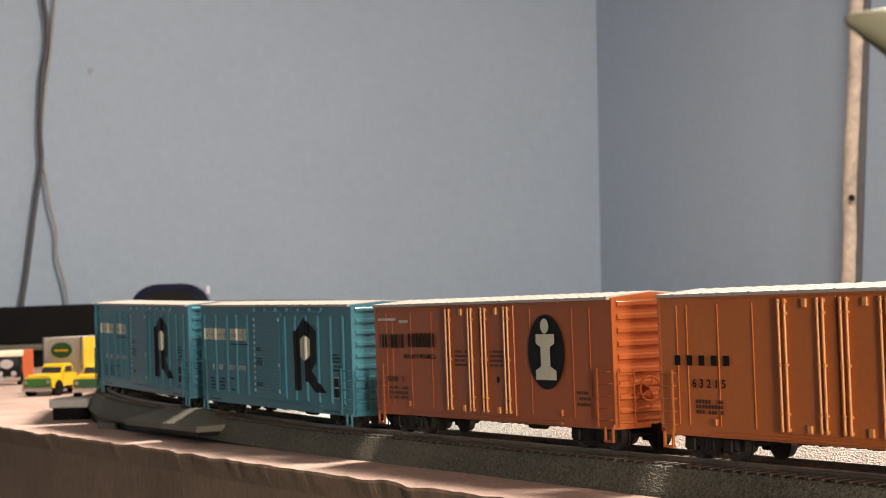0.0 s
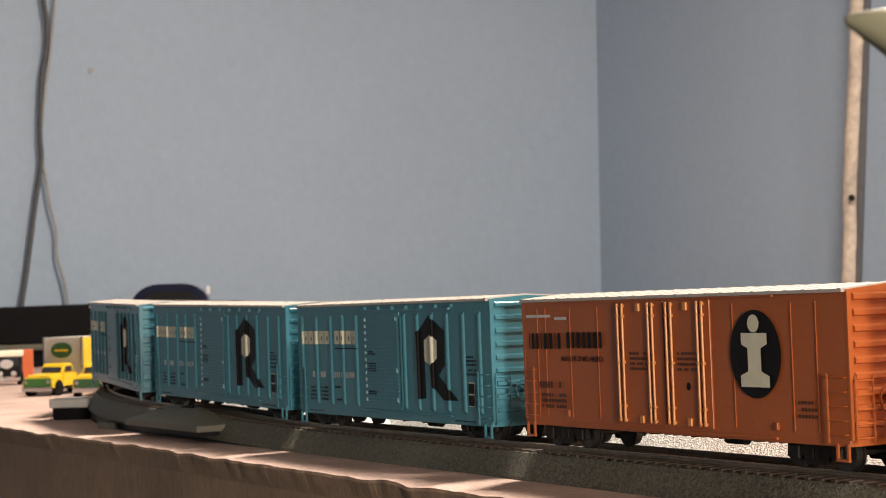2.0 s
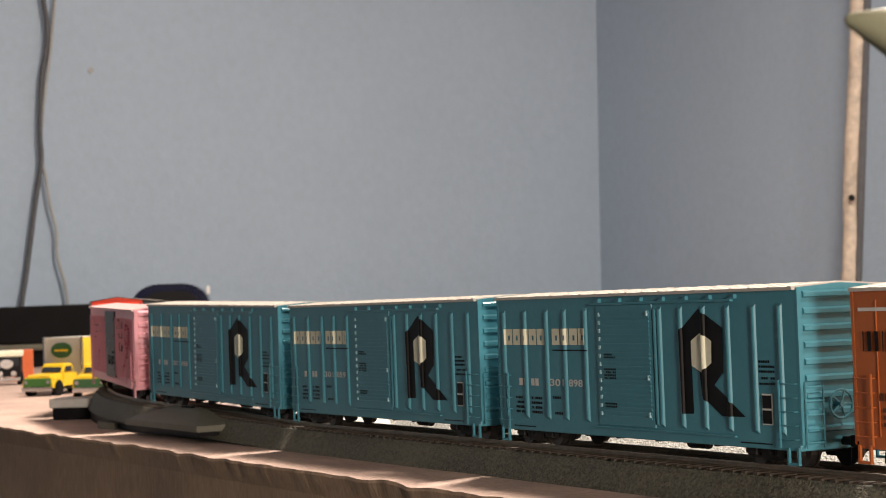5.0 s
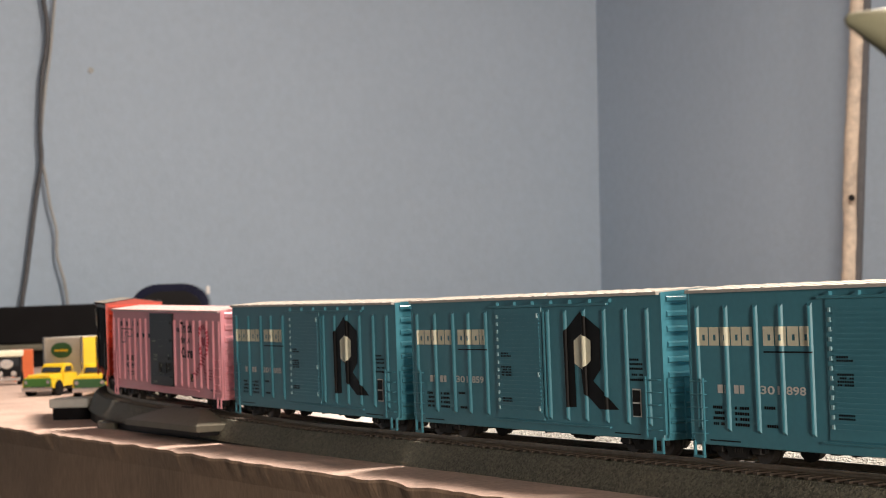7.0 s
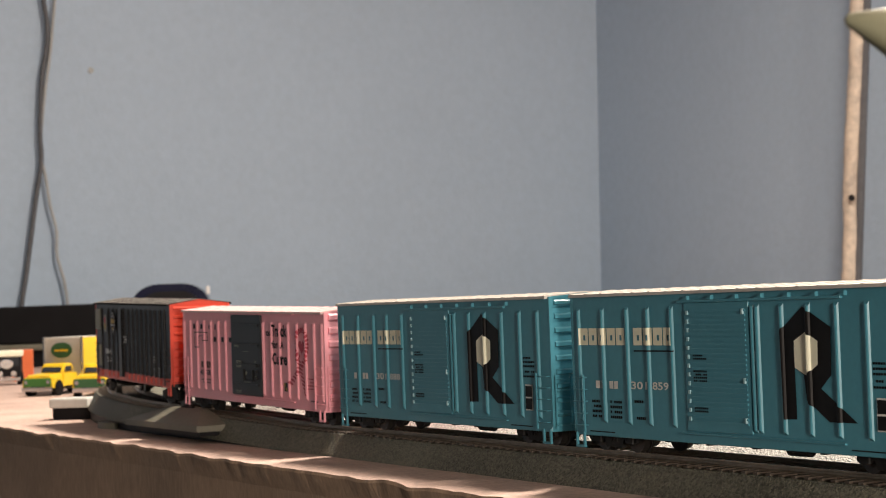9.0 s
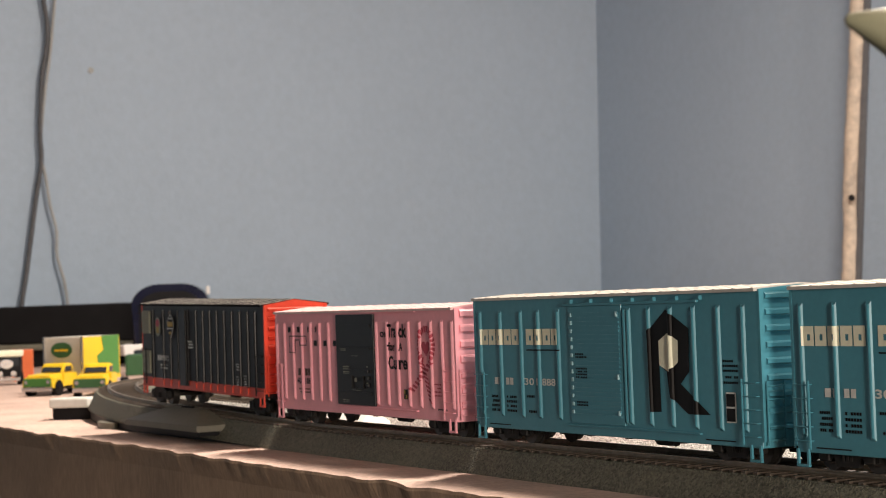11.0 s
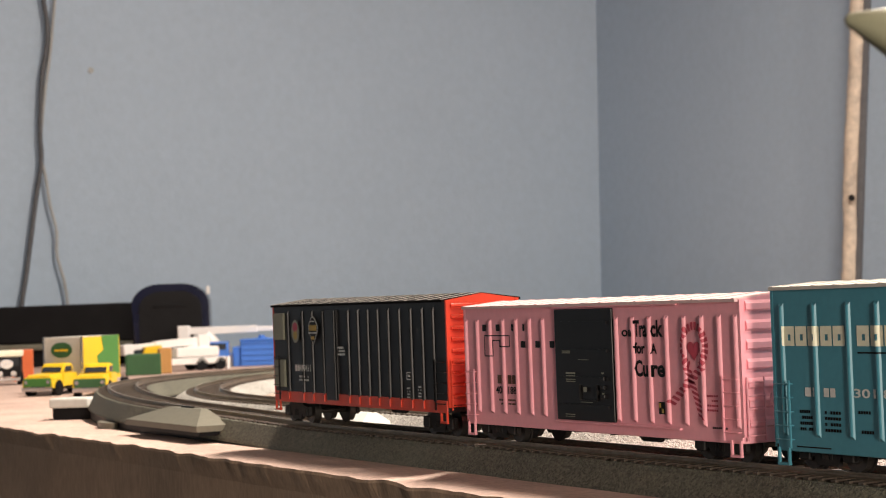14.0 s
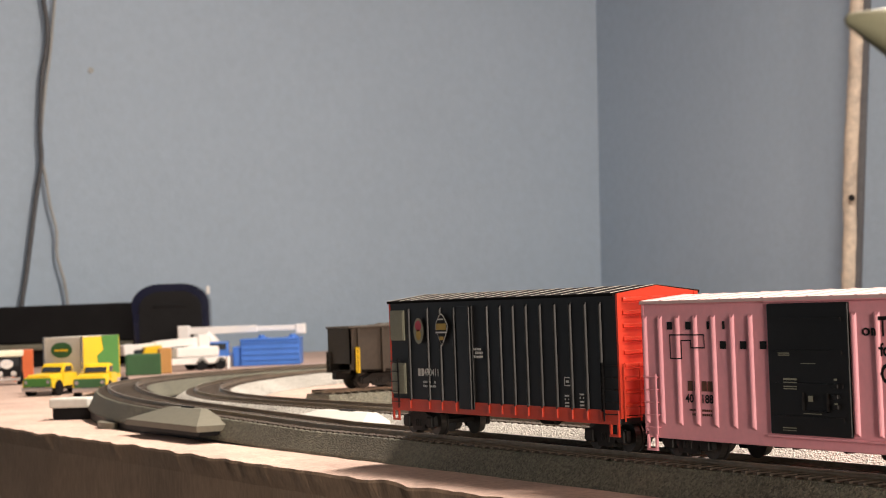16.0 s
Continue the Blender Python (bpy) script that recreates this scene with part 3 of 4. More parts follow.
def post_car_teal(number):
    car, trucks = freight_car("boxcar", "teal exterior-post boxcar with a large black and cream emblem", pose(0, 0, 0), TEAL, TEAL, ROOF, 0.0538, 0.0055, 0.0892, TEAL_POSTS, ribs=18, end_ribs=9, rib_size=0.0014)
    y = PANEL
    for u in (-0.08, 0.06):
        decal("sill_print", bars([(u, u + 0.016, 0.0069, 0.0073)]), INK, car, y - 0.0003)
    door = part("door", a_box(-0.0205, 0.0138, y - 0.0005, y + 0.0002, 0.0095, 0.0502, 0.0002), TEAL, car)
    for i in range(24):
        z = 0.0122 + i * 0.00152
        part("door_rib", slab(bmesh.new(), [(-0.0168, z), (0.0124, z), (0.0124, z + 0.0007), (-0.0168, z + 0.0007)], y - 0.0009, y - 0.0004), TEAL, door)
    for i in range(13):
        z = 0.0128 + i * 0.0028
        part("door_clip", a_box(-0.0188, -0.0179, y - 0.0010, y - 0.0004, z, z + 0.0013), TEAL_GLINT, door, "small clip with its highlight in pale teal")
    for z in (0.0128, 0.025, 0.0462):
        part("door_latch", a_box(0.0108, 0.0118, y - 0.0012, y - 0.0004, z, z + 0.0018, 0.0002), TEAL_GLINT, door)
    decal("door_print", small_bars([(-0.0155, -0.008, z, z + 0.0006) for z in (0.0332, 0.0322, 0.0282, 0.0272, 0.0262, 0.0252, 0.0166, 0.0156)], 7), INK, door, y - 0.001)
    part("door_track", a_box(-0.0235, 0.0585, y - 0.0012, y, 0.0502, 0.0511, 0.0002), TEAL, car, "upper door track")
    for i in range(7):
        u = -0.021 + i * 0.013
        part("track_bracket", slab(bmesh.new(), [(u, 0.0511), (u + 0.0034, 0.0511), (u + 0.0034, 0.0524)], y - 0.0012, y), TEAL, car)
    part("door_track", a_box(-0.0235, 0.058, y - 0.001, y, 0.0084, 0.009, 0.0001), TEAL, car, "lower door track")
    over = dict(posts=TEAL_POSTS, proud=POST)
    black = [(0.0399, 0.0482), (0.0526, 0.0421), (0.0522, 0.0283), (0.0473, 0.0243), (0.0631, 0.0148), (0.0507, 0.0147), (0.0405, 0.0207), (0.0395, 0.0281), (0.0354, 0.0302), (0.0356, 0.015), (0.0301, 0.0148), (0.0297, 0.0416)]
    emblem = decal("emblem", flat([black]), INK, car, y - 0.0002, label="large black angular emblem", **over)
    decal("emblem_window", flat([[(0.0410, 0.0407), (0.0467, 0.0381), (0.0464, 0.0312), (0.0408, 0.0281), (0.0356, 0.0302), (0.0356, 0.0381)]]), CREAM, emblem, y - 0.0004, label="cream hexagon in the emblem", **over)
    for k, (u0, u1, count) in enumerate(((-0.0845, -0.0556, 5), (-0.0508, -0.0271, 4))):
        wide = (u1 - u0) / count
        for i in range(count):
            a = u0 + i * wide
            names = [(a, a + wide * 0.9, 0.0400, 0.0424), (a, a + wide * 0.9, 0.0366, 0.0382), (a, a + wide * 0.38, 0.0382, 0.04), (a + wide * 0.6, a + wide * 0.9, 0.0382, 0.04)]
            decal("name_block", bars(names), CREAM, car, y - 0.0002, label="chunky cream block", **over)
    decal("name_rule", bars([(-0.0508, -0.0271, 0.0345, 0.0350)]), INK, car, y - 0.0002, **over)
    decal("reporting_bars", bars([(-0.0752, -0.0724, 0.0219, 0.0245), (-0.0716, -0.0703, 0.0219, 0.0245), (-0.0666, -0.0642, 0.0219, 0.0245), (-0.0636, -0.0613, 0.0219, 0.0245)]), WHITE_INK, car, y - 0.0002)
    decal("car_number", lettering(number[:3], -0.0531, 0.022, 0.0246, -0.0436, 0.02), WHITE_INK, car, y - 0.0002)
    decal("car_number", lettering(number[3:], -0.0404, 0.022, 0.0246, -0.0310, 0.02), WHITE_INK, car, y - 0.0002)
    decal("data_print", small_bars([(a, b, z, z + 0.0009) for a, b in ((-0.078, -0.072), (-0.0665, -0.059)) for z in (0.017, 0.0153, 0.0136, 0.0119)], 6), INK, car, y - 0.0002)
    decal("data_print", small_bars([(-0.0515, -0.0448, z, z + 0.0009) for z in (0.0175, 0.012)], 6), INK, car, y - 0.0002)
    decal("data_print", small_bars([(0.0705, 0.0785, z, z + 0.0007) for z in (0.0315, 0.03, 0.0285, 0.0265, 0.0248)], 7), INK, car, y - 0.0002)
    plate = decal("data_plate", bars([(0.0715, 0.0768, 0.0128, 0.0222)]), WHITE_INK, car, y - 0.0002, label="white framed black data plate")
    decal("plate_field", bars([(0.0719, 0.0764, 0.0178, 0.0217), (0.0719, 0.0764, 0.0132, 0.0172)]), INK, plate, y - 0.0004)
    return car, trucks


PINK_POSTS = (-0.0875, -0.0786, -0.0686, -0.0588, -0.049, -0.0391, -0.0296, 0.0191, 0.0291, 0.039, 0.049, 0.059, 0.0688, 0.0782, 0.0868)


def post_car_pink():
    car, trucks = freight_car("boxcar", "pink exterior-post boxcar with a black sliding door and a ribbon emblem", pose(0, 0, 0), PINK, PINK, ROOF_PINK, 0.0508, 0.0064, 0.0882, PINK_POSTS, ribs=16, end_ribs=7, rise=0.0020, rib_size=0.0022)
    y = PANEL
    over = dict(posts=PINK_POSTS, proud=POST)
    door = part("door", a_box(-0.0203, 0.0172, y - 0.0009, y + 0.0002, 0.0105, 0.0492, 0.0003), NIGHT, car, "black sliding door")
    for i in range(4):
        z = 0.0150 + i * 0.0096
        part("door_rib", slab(bmesh.new(), [(-0.017, z), (0.0145, z), (0.0145, z + 0.0011), (-0.017, z + 0.0011)], y - 0.0014, y - 0.0008), NIGHT, door)
    stencil = [(-0.0145, -0.009, 0.0344, 0.0347), (-0.0145, -0.009, 0.0338, 0.0341), (-0.0125, -0.006, 0.0266, 0.0272), (-0.0125, -0.006, 0.0258, 0.0261), (-0.0125, -0.006, 0.0246, 0.0249), (-0.0125, -0.006, 0.0239, 0.0242), (-0.004, 0.003, 0.0315, 0.0317), (-0.0035, 0.005, 0.0169, 0.0171), (-0.0135, -0.007, 0.0117, 0.0119), (-0.0135, -0.007, 0.0124, 0.0127), (-0.001, 0.0012, 0.0205, 0.0222), (0.011, 0.0125, 0.0268, 0.0274), (0.011, 0.0125, 0.0198, 0.0204)]
    decal("door_print", bars(stencil), KHAKI, door, y - 0.0016, label="thin pale stencil lines")
    for a, b, c, d in ((-0.004, -0.0036, 0.0175, 0.023), (0.0074, 0.0078, 0.0175, 0.023), (-0.004, 0.0078, 0.0175, 0.0178)):
        part("latch_frame", a_box(a, b, y - 0.0018, y - 0.0008, c, d), NIGHT, door)
    for z in (0.0185, 0.0215, 0.0245):
        part("door_latch", a_box(0.0105, 0.0128, y - 0.0020, y - 0.0008, z, z + 0.0014, 0.0002), NIGHT, door)
    part("door_track", a_box(-0.0215, 0.056, y - 0.0012, y, 0.0496, 0.0503, 0.0002), PINK, car, "upper door track")
    part("door_track", a_box(-0.0215, 0.056, y - 0.0012, y, 0.0094, 0.0101, 0.0002), PINK, car, "lower door track")
    for text, u0, u1, z0, z1, bold in (("on", 0.0225, 0.0295, 0.0395, 0.0418, 0.02), ("Tra", 0.0300, 0.0375, 0.0393, 0.0449, 0.03), ("ck", 0.0400, 0.0470, 0.0393, 0.0449, 0.03), ("for", 0.0299, 0.0362, 0.0338, 0.0376, 0.03), ("A", 0.0398, 0.0432, 0.0339, 0.0372, 0.03), ("Cu", 0.0300, 0.0376, 0.0262, 0.0318, 0.03), ("re", 0.0399, 0.0474, 0.0262, 0.0302, 0.03)):
        decal("lettering", lettering(text, u0, z0, z1, u1, bold), INK, car, y - 0.0002, label="black slogan lettering", **over)
    glyphs = []
    for u in (-0.0745, -0.0640, -0.0523, -0.0440):
        glyphs.append((u, u + (0.0030 if u < -0.055 else 0.0013), 0.0417, 0.0442))
    for u in (-0.0462, -0.0357, -0.0256):
        glyphs.append((u + 0.0006, u + 0.0038, 0.0356, 0.0380))
    for row in glyphs:
        decal("name_bar", bars([row]), INK, car, y - 0.0002, label="short black bar", **over)
    rule = [(-0.0733, -0.0728, 0.0322, 0.0402), (-0.0733, -0.0538, 0.0398, 0.0402), (-0.0733, -0.0665, 0.0322, 0.0326), (-0.0670, -0.0665, 0.0322, 0.0383), (-0.067, -0.0612, 0.038, 0.0384), (-0.0617, -0.0612, 0.0357, 0.0384), (-0.0617, -0.0538, 0.0357, 0.0361), (-0.0543, -0.0538, 0.0357, 0.0402)]
    decal("line_emblem", bars(rule), INK, car, y - 0.0002, label="thin black outline emblem", **over)
    decal("reporting_bars", bars([(-0.0640, -0.0612, 0.0222, 0.0254), (-0.0604, -0.0578, 0.0222, 0.0254), (-0.0562, -0.0536, 0.0222, 0.0254), (-0.0530, -0.0504, 0.0222, 0.0254)]), BROWN_INK, car, y - 0.0002)
    decal("car_number", lettering("40", -0.0655, 0.0184, 0.0212, -0.0610, 0.02), INK, car, y - 0.0002)
    decal("car_number", lettering("188", -0.0562, 0.0184, 0.0212, -0.0502, 0.02), INK, car, y - 0.0002)
    decal("data_print", small_bars([(a, b, z, z + 0.0007) for a, b in ((-0.0635, -0.0598), (-0.0565, -0.051)) for z in (0.0158, 0.0144)], 5), BROWN_INK, car, y - 0.0002)
    decal("data_print", small_bars([(0.0705, 0.0765, z, z + 0.0006) for z in (0.0205, 0.019, 0.0175, 0.016)], 5), RIBBON, car, y - 0.0002)
    decal("data_print", small_bars([(0.073, 0.081, 0.0106, 0.0112)], 8), INK, car, y - 0.0002)
    plate = decal("data_plate", bars([(0.0432, 0.0467, 0.0142, 0.0182)]), INK, car, y - 0.0002)
    decal("plate_field", bars([(0.0435, 0.0448, 0.0163, 0.0179), (0.0451, 0.0464, 0.0146, 0.0160)]), GOLD, plate, y - 0.0004)
    # ribbon: a ring of short slanted bars, two barred tails, and a heart
    pieces = []
    for i in range(20):
        a = radians(-60 + 300 * i / 19)
        d = radians(5)
        pieces.append([(0.0643 + r * 0.0078 * math.cos(b), 0.0362 + r * 0.0079 * math.sin(b)) for r, b in ((0.68, a - d), (1.0, a - d), (1.0, a + d), (0.68, a + d))])
    for (u0, z0), (u1, z1) in (((0.0685, 0.0298), (0.0497, 0.0172)), ((0.0607, 0.0292), (0.0680, 0.0128))):
        n = 9
        for i in range(n):
            f, g = i / n, (i + 0.55) / n
            wide = 0.0019
            a, b = (u0 + (u1 - u0) * f, z0 + (z1 - z0) * f), (u0 + (u1 - u0) * g, z0 + (z1 - z0) * g)
            pieces.append([(a[0] - wide, a[1] + 0.0006), (a[0] + wide, a[1] - 0.0006), (b[0] + wide, b[1] - 0.0006), (b[0] - wide, b[1] + 0.0006)])
    ribbon = decal("ribbon_emblem", flat(pieces), RIBBON, car, y - 0.0002, label="crimson striped ribbon", **over)
    heart = [(0.0643 + 0.00027 * 16 * math.sin(t) ** 3 * 0.85, 0.0352 + 0.00022 * (13 * math.cos(t) - 5 * math.cos(2 * t) - 2 * math.cos(3 * t) - math.cos(4 * t))) for t in [2 * math.pi * i / 30 for i in range(30)]]
    decal("heart", flat([heart]), RIBBON, ribbon, y - 0.0003, **over)
    return car, trucks


DARK_POSTS = (-0.0692, -0.0527, -0.0419, -0.0301, -0.0037, 0.0063, 0.0161, 0.0257, 0.0358, 0.0461, 0.0565, 0.0666, 0.0762)


CREST = ((-0.95, 0.30), (-0.62, 0.62), (-0.35, 0.86), (0, 1), (0.35, 0.86), (0.62, 0.62), (0.95, 0.30), (0.86, -0.05), (0.5, -0.48), (0, -1), (-0.5, -0.48), (-0.86, -0.05))


def post_car_dark():
    # Roof ribs take the pale roof colour to carry their lit sheen.
    car, trucks = freight_car("boxcar", "black boxcar with red ends and sill, last in the train", pose(0, 0, 0), NIGHT, RED, ROOF_DARK, 0.0540, 0.0098, 0.0862, (), ribs=16, end_ribs=9, band=(0.0048, RED), rib_paint=ROOF, rib_high=0.0001, rise=0.0027)
    y = PANEL
    for u in DARK_POSTS:
        part("side_post", post_bm(u, 0.0112, 0.0515, 0.0006), NIGHT, car)
        part("post_foot", a_box(u - 0.0007, u + 0.0007, y - 0.0011, y, 0.0108, 0.0140, 0.0001), RED, car, "red lower end of a post")
    door = part("door", a_box(-0.0272, -0.0148, y - 0.0008, y + 0.0002, 0.0118, 0.0515, 0.0002), NIGHT, car)
    part("door_rod", rod(bmesh.new(), (-0.016, y - 0.0013, 0.012), (-0.016, y - 0.0013, 0.051), 0.0005, 8), NIGHT, door)
    for z0, z1 in ((0.0382, 0.0505), (0.0165, 0.0290)):
        panel = part("louvre_panel", a_box(-0.0853, -0.0732, y - 0.0006, y, z0, z1, 0.0001), KHAKI, car, "khaki louvred panel")
        for i in range(9):
            z = z0 + 0.0006 + i * (z1 - z0 - 0.0012) / 9
            part("slat", slab(bmesh.new(), [(-0.0848, z), (-0.0737, z), (-0.0737, z + 0.0009), (-0.0848, z + 0.0009)], y - 0.0010, y - 0.0005), KHAKI, panel)
    crest = decal("crest", flat([[(-0.0392 + a * 0.0056, 0.0424 + b * 0.0066) for a, b in CREST]]), WHITE_INK, car, y - 0.0010, label="pale shield emblem with a gold field")
    decal("crest_field", flat([[(-0.0392 + a * 0.0050, 0.0424 + b * 0.0060) for a, b in CREST]]), INK, crest, y - 0.0011)
    decal("crest_bar", bars([(-0.0434, -0.035, 0.0424, 0.0449), (-0.0410, -0.0374, 0.0384, 0.0398)]), GOLD, crest, y - 0.0012)
    badge = decal("badge", flat([oval(-0.0592, 0.0421, 0.0044, 0.0052, 24)]), KHAKI, car, y - 0.0010, label="small oval emblem")
    decal("crest_band", bars([(-0.0440, -0.0344, 0.0411, 0.0417), (-0.0414, -0.037, 0.0463, 0.0468)]), WHITE_INK, crest, y - 0.0012)
    decal("badge_field", flat([oval(-0.0592, 0.0440, 0.0027, 0.0022, 20)]), RIBBON, badge, y - 0.0011)
    decal("badge_field", flat([oval(-0.0592, 0.0405, 0.0022, 0.0022, 16)]), GOLD, badge, y - 0.0011)
    decal("reporting_bars", bars([(-0.0622, -0.0598, 0.0240, 0.0270), (-0.0592, -0.0570, 0.0240, 0.0270)]), WHITE_INK, car, y - 0.0003)
    decal("car_number", lettering("490411", -0.0552, 0.0241, 0.0271, -0.0430, 0.02), WHITE_INK, car, y - 0.0011)
    decal("data_print", small_bars([(-0.058, -0.0470, z, z + 0.0009) for z in (0.0212, 0.0196)], 8), WHITE_INK, car, y - 0.0003)
    decal("data_print", small_bars([(-0.0135, -0.006, z, z + 0.0009) for z in (0.0345, 0.0331, 0.0316)], 6), WHITE_INK, car, y - 0.0010)
    decal("data_frame", bars([(0.0515, 0.0558, 0.0222, 0.0226), (0.0515, 0.0558, 0.0250, 0.0254), (0.0515, 0.0519, 0.0222, 0.0254), (0.0554, 0.0558, 0.0222, 0.0254), (0.0525, 0.0548, 0.0234, 0.0242)]), WHITE_INK, car, y - 0.0004)
    decal("data_print", small_bars([(0.0515, 0.0545, z, z + 0.0006) for z in (0.0185, 0.0172, 0.0160, 0.0148)], 4) , WHITE_INK, car, y - 0.0004)
    decal("data_print", small_bars([(0.0615, 0.0645, z, z + 0.0006) for z in (0.0192, 0.0180, 0.0166, 0.0154, 0.0142)], 4), WHITE_INK, car, y - 0.0004)
    return car, trucks


# ---- standing things on the table ----
def wheel_bm(x, y, r, w):
    bm = rod(bmesh.new(), (x, y - w / 2, r), (x, y + w / 2, r), r, 20)
    rod(bm, (x, y - w / 2 - 0.0004, r), (x, y + w / 2 + 0.0004, r), r * 0.55, 14)
    return bm


def road_truck(m, label, cab, hood, grille, cargo=None):
    """Bonneted road truck; its nose points along its x."""
    ob = thing("toy_truck", m, label, "toy truck", "toy road vehicles")
    part("chassis", a_box(-0.062, 0.021, -0.009, 0.009, 0.004, 0.0075, 0.0005), BLACK, ob)
    cabin = part("cab", slab(bmesh.new(), [(-0.015, 0.0065), (0.004, 0.0065), (0.0040, 0.0148), (0.0030, 0.0156), (-0.0142, 0.0156), (-0.015, 0.0148)], -0.0112, 0.0112), cab, ob)
    top = slab(bmesh.new(), [(-0.0140, 0.0155), (0.0022, 0.0155), (-0.0008, 0.0205), (-0.0030, 0.0222), (-0.0120, 0.0222), (-0.0138, 0.0208)], -0.0090, 0.0090)
    bmesh.ops.bevel(top, geom=top.edges[:], offset=0.0009, segments=2, affect="EDGES")
    part("cab_top", top, cab, cabin)
    part("windshield", slab(bmesh.new(), [(0.0021, 0.0163), (0.0026, 0.0163), (0.0004, 0.0198), (-0.0001, 0.0198)], -0.0074, 0.0074), GLASS, cabin)
    for y in (-0.0092, 0.0090):
        part("side_window", slab(bmesh.new(), [(-0.0115, 0.0164), (-0.0002, 0.0164), (-0.0022, 0.0202), (-0.0115, 0.0202)], y, y + 0.0002), GLASS, cabin)
    bonnet = slab(bmesh.new(), [(0.003, 0.0065), (0.021, 0.0065), (0.0215, 0.0138), (0.0185, 0.0150), (0.003, 0.0156)], -0.0098, 0.0098)
    bmesh.ops.bevel(bonnet, geom=bonnet.edges[:], offset=0.0009, segments=2, affect="EDGES")
    part("hood", bonnet, hood, ob)
    part("grille", a_box(0.0212, 0.0222, -0.0108, 0.0108, 0.0068, 0.0126, 0.0003), grille, ob)
    part("bumper", a_box(0.0215, 0.0236, -0.0118, 0.0118, 0.0035, 0.0066, 0.0005), CHROME, ob, "bright bumper")
    for y in (-0.0088, 0.0088):
        fender = slab(bmesh.new(), [(0.004, 0.006), (0.0062, 0.0108), (0.012, 0.0132), (0.0195, 0.0128), (0.0216, 0.0095), (0.0216, 0.006), (0.0180, 0.0055), (0.0165, 0.0088), (0.0095, 0.0088), (0.0075, 0.0055)], y - 0.003, y + 0.003)
        part("fender", fender, hood, ob)
        part("headlight", rod(bmesh.new(), (0.0212, y, 0.0100), (0.0226, y, 0.0100), 0.0014, 14), CHROME, ob, "round headlight")
    for x, y in ((0.0128, -0.0102), (0.0128, 0.0102), (-0.046, -0.0102), (-0.046, 0.0102)):
        part("wheel", wheel_bm(x, y, 0.0055, 0.0045), BLACK, ob, "black wheel")
    if cargo:
        cargo(ob)
    return ob


def van_box(ob):
    body = part("cargo_box", a_box(-0.072, -0.016, -0.0155, 0.0155, 0.0085, 0.0405, 0.0006), BOX_GREY, ob, "tall grey cargo box with a yellow and green side")
    part("box_side", a_box(-0.0716, -0.0164, 0.0156, 0.0162, 0.009, 0.040), YELLOW, body, "yellow side panel")
    part("side_art", slab(bmesh.new(), [(-0.070, 0.012), (-0.040, 0.012), (-0.036, 0.026), (-0.046, 0.030), (-0.043, 0.0405), (-0.070, 0.0405)], 0.0163, 0.0165), GREEN, body, "green shape on the yellow side")
    part("front_emblem", slab(bmesh.new(), oval(-0.001, 0.0312, 0.0085, 0.0056, 28), -0.0158, -0.0153, "x"), DEEP_GREEN, body, "green oval emblem")
    part("front_emblem_mark", slab(bmesh.new(), [(-0.0062, 0.0304), (0.0042, 0.0304), (0.0042, 0.0318), (-0.0062, 0.0318)], -0.0153, -0.0150, "x"), YELLOW, body, "thin yellow bar")
    for y in (-0.0152, 0.0152):
        part("corner_trim", a_box(-0.0165, -0.0152, y - 0.0006, y + 0.0006, 0.0085, 0.0408), CHROME, body)


def tractor_truck(m):
    """Black-fronted truck with a cream roof and a bright front end."""
    ob = thing("toy_truck", m, "black toy truck with cream roof and chrome front", "toy truck", "toy road vehicles")
    cabin = part("cab", a_box(-0.03, 0.004, -0.0135, 0.0135, 0.008, 0.028, 0.0012), BLACK, ob)
    part("cab_roof", a_box(-0.031, 0.0062, -0.015, 0.015, 0.0275, 0.0335, 0.0012), CREAM, cabin, "cream roof")
    part("windshield", a_box(0.0038, 0.0046, -0.0115, 0.0115, 0.0185, 0.0262), GLASS, cabin)
    part("front_emblem", slab(bmesh.new(), oval(0, 0.0205, 0.0065, 0.0045, 24), 0.0046, 0.0052, "x"), CHROME, cabin)
    part("bumper", a_box(0.0035, 0.0066, -0.0125, 0.0125, 0.004, 0.0075, 0.0006), CHROME, ob, "bright bumper")
    for y in (-0.0065, 0.0065):
        part("headlight", rod(bmesh.new(), (0.004, y, 0.0112), (0.0062, y, 0.0112), 0.0028, 16), CHROME, ob, "bright round headlight")
    for x in (-0.003, -0.024):
        for y in (-0.0118, 0.0118):
            part("wheel", wheel_bm(x, y, 0.0062, 0.005), BLACK, ob)


def crate(m, material, label, sx, sy, sz, slats=6):
    ob = thing("container", m, label, "container", "containers by the road")
    part("body", a_box(-sx / 2, sx / 2, -sy / 2, sy / 2, 0, sz, 0.0008), material, ob)
    for i in range(slats):
        u = -sx / 2 + sx * (i + 0.5) / slats
        part("rib", a_box(u - 0.0012, u + 0.0012, -sy / 2 - 0.0008, -sy / 2, 0.001, sz - 0.001), material, ob)
        v = -sy / 2 + sy * (i + 0.5) / slats
        part("rib", a_box(sx / 2, sx / 2 + 0.0008, v - 0.0012, v + 0.0012, 0.001, sz - 0.001), material, ob)


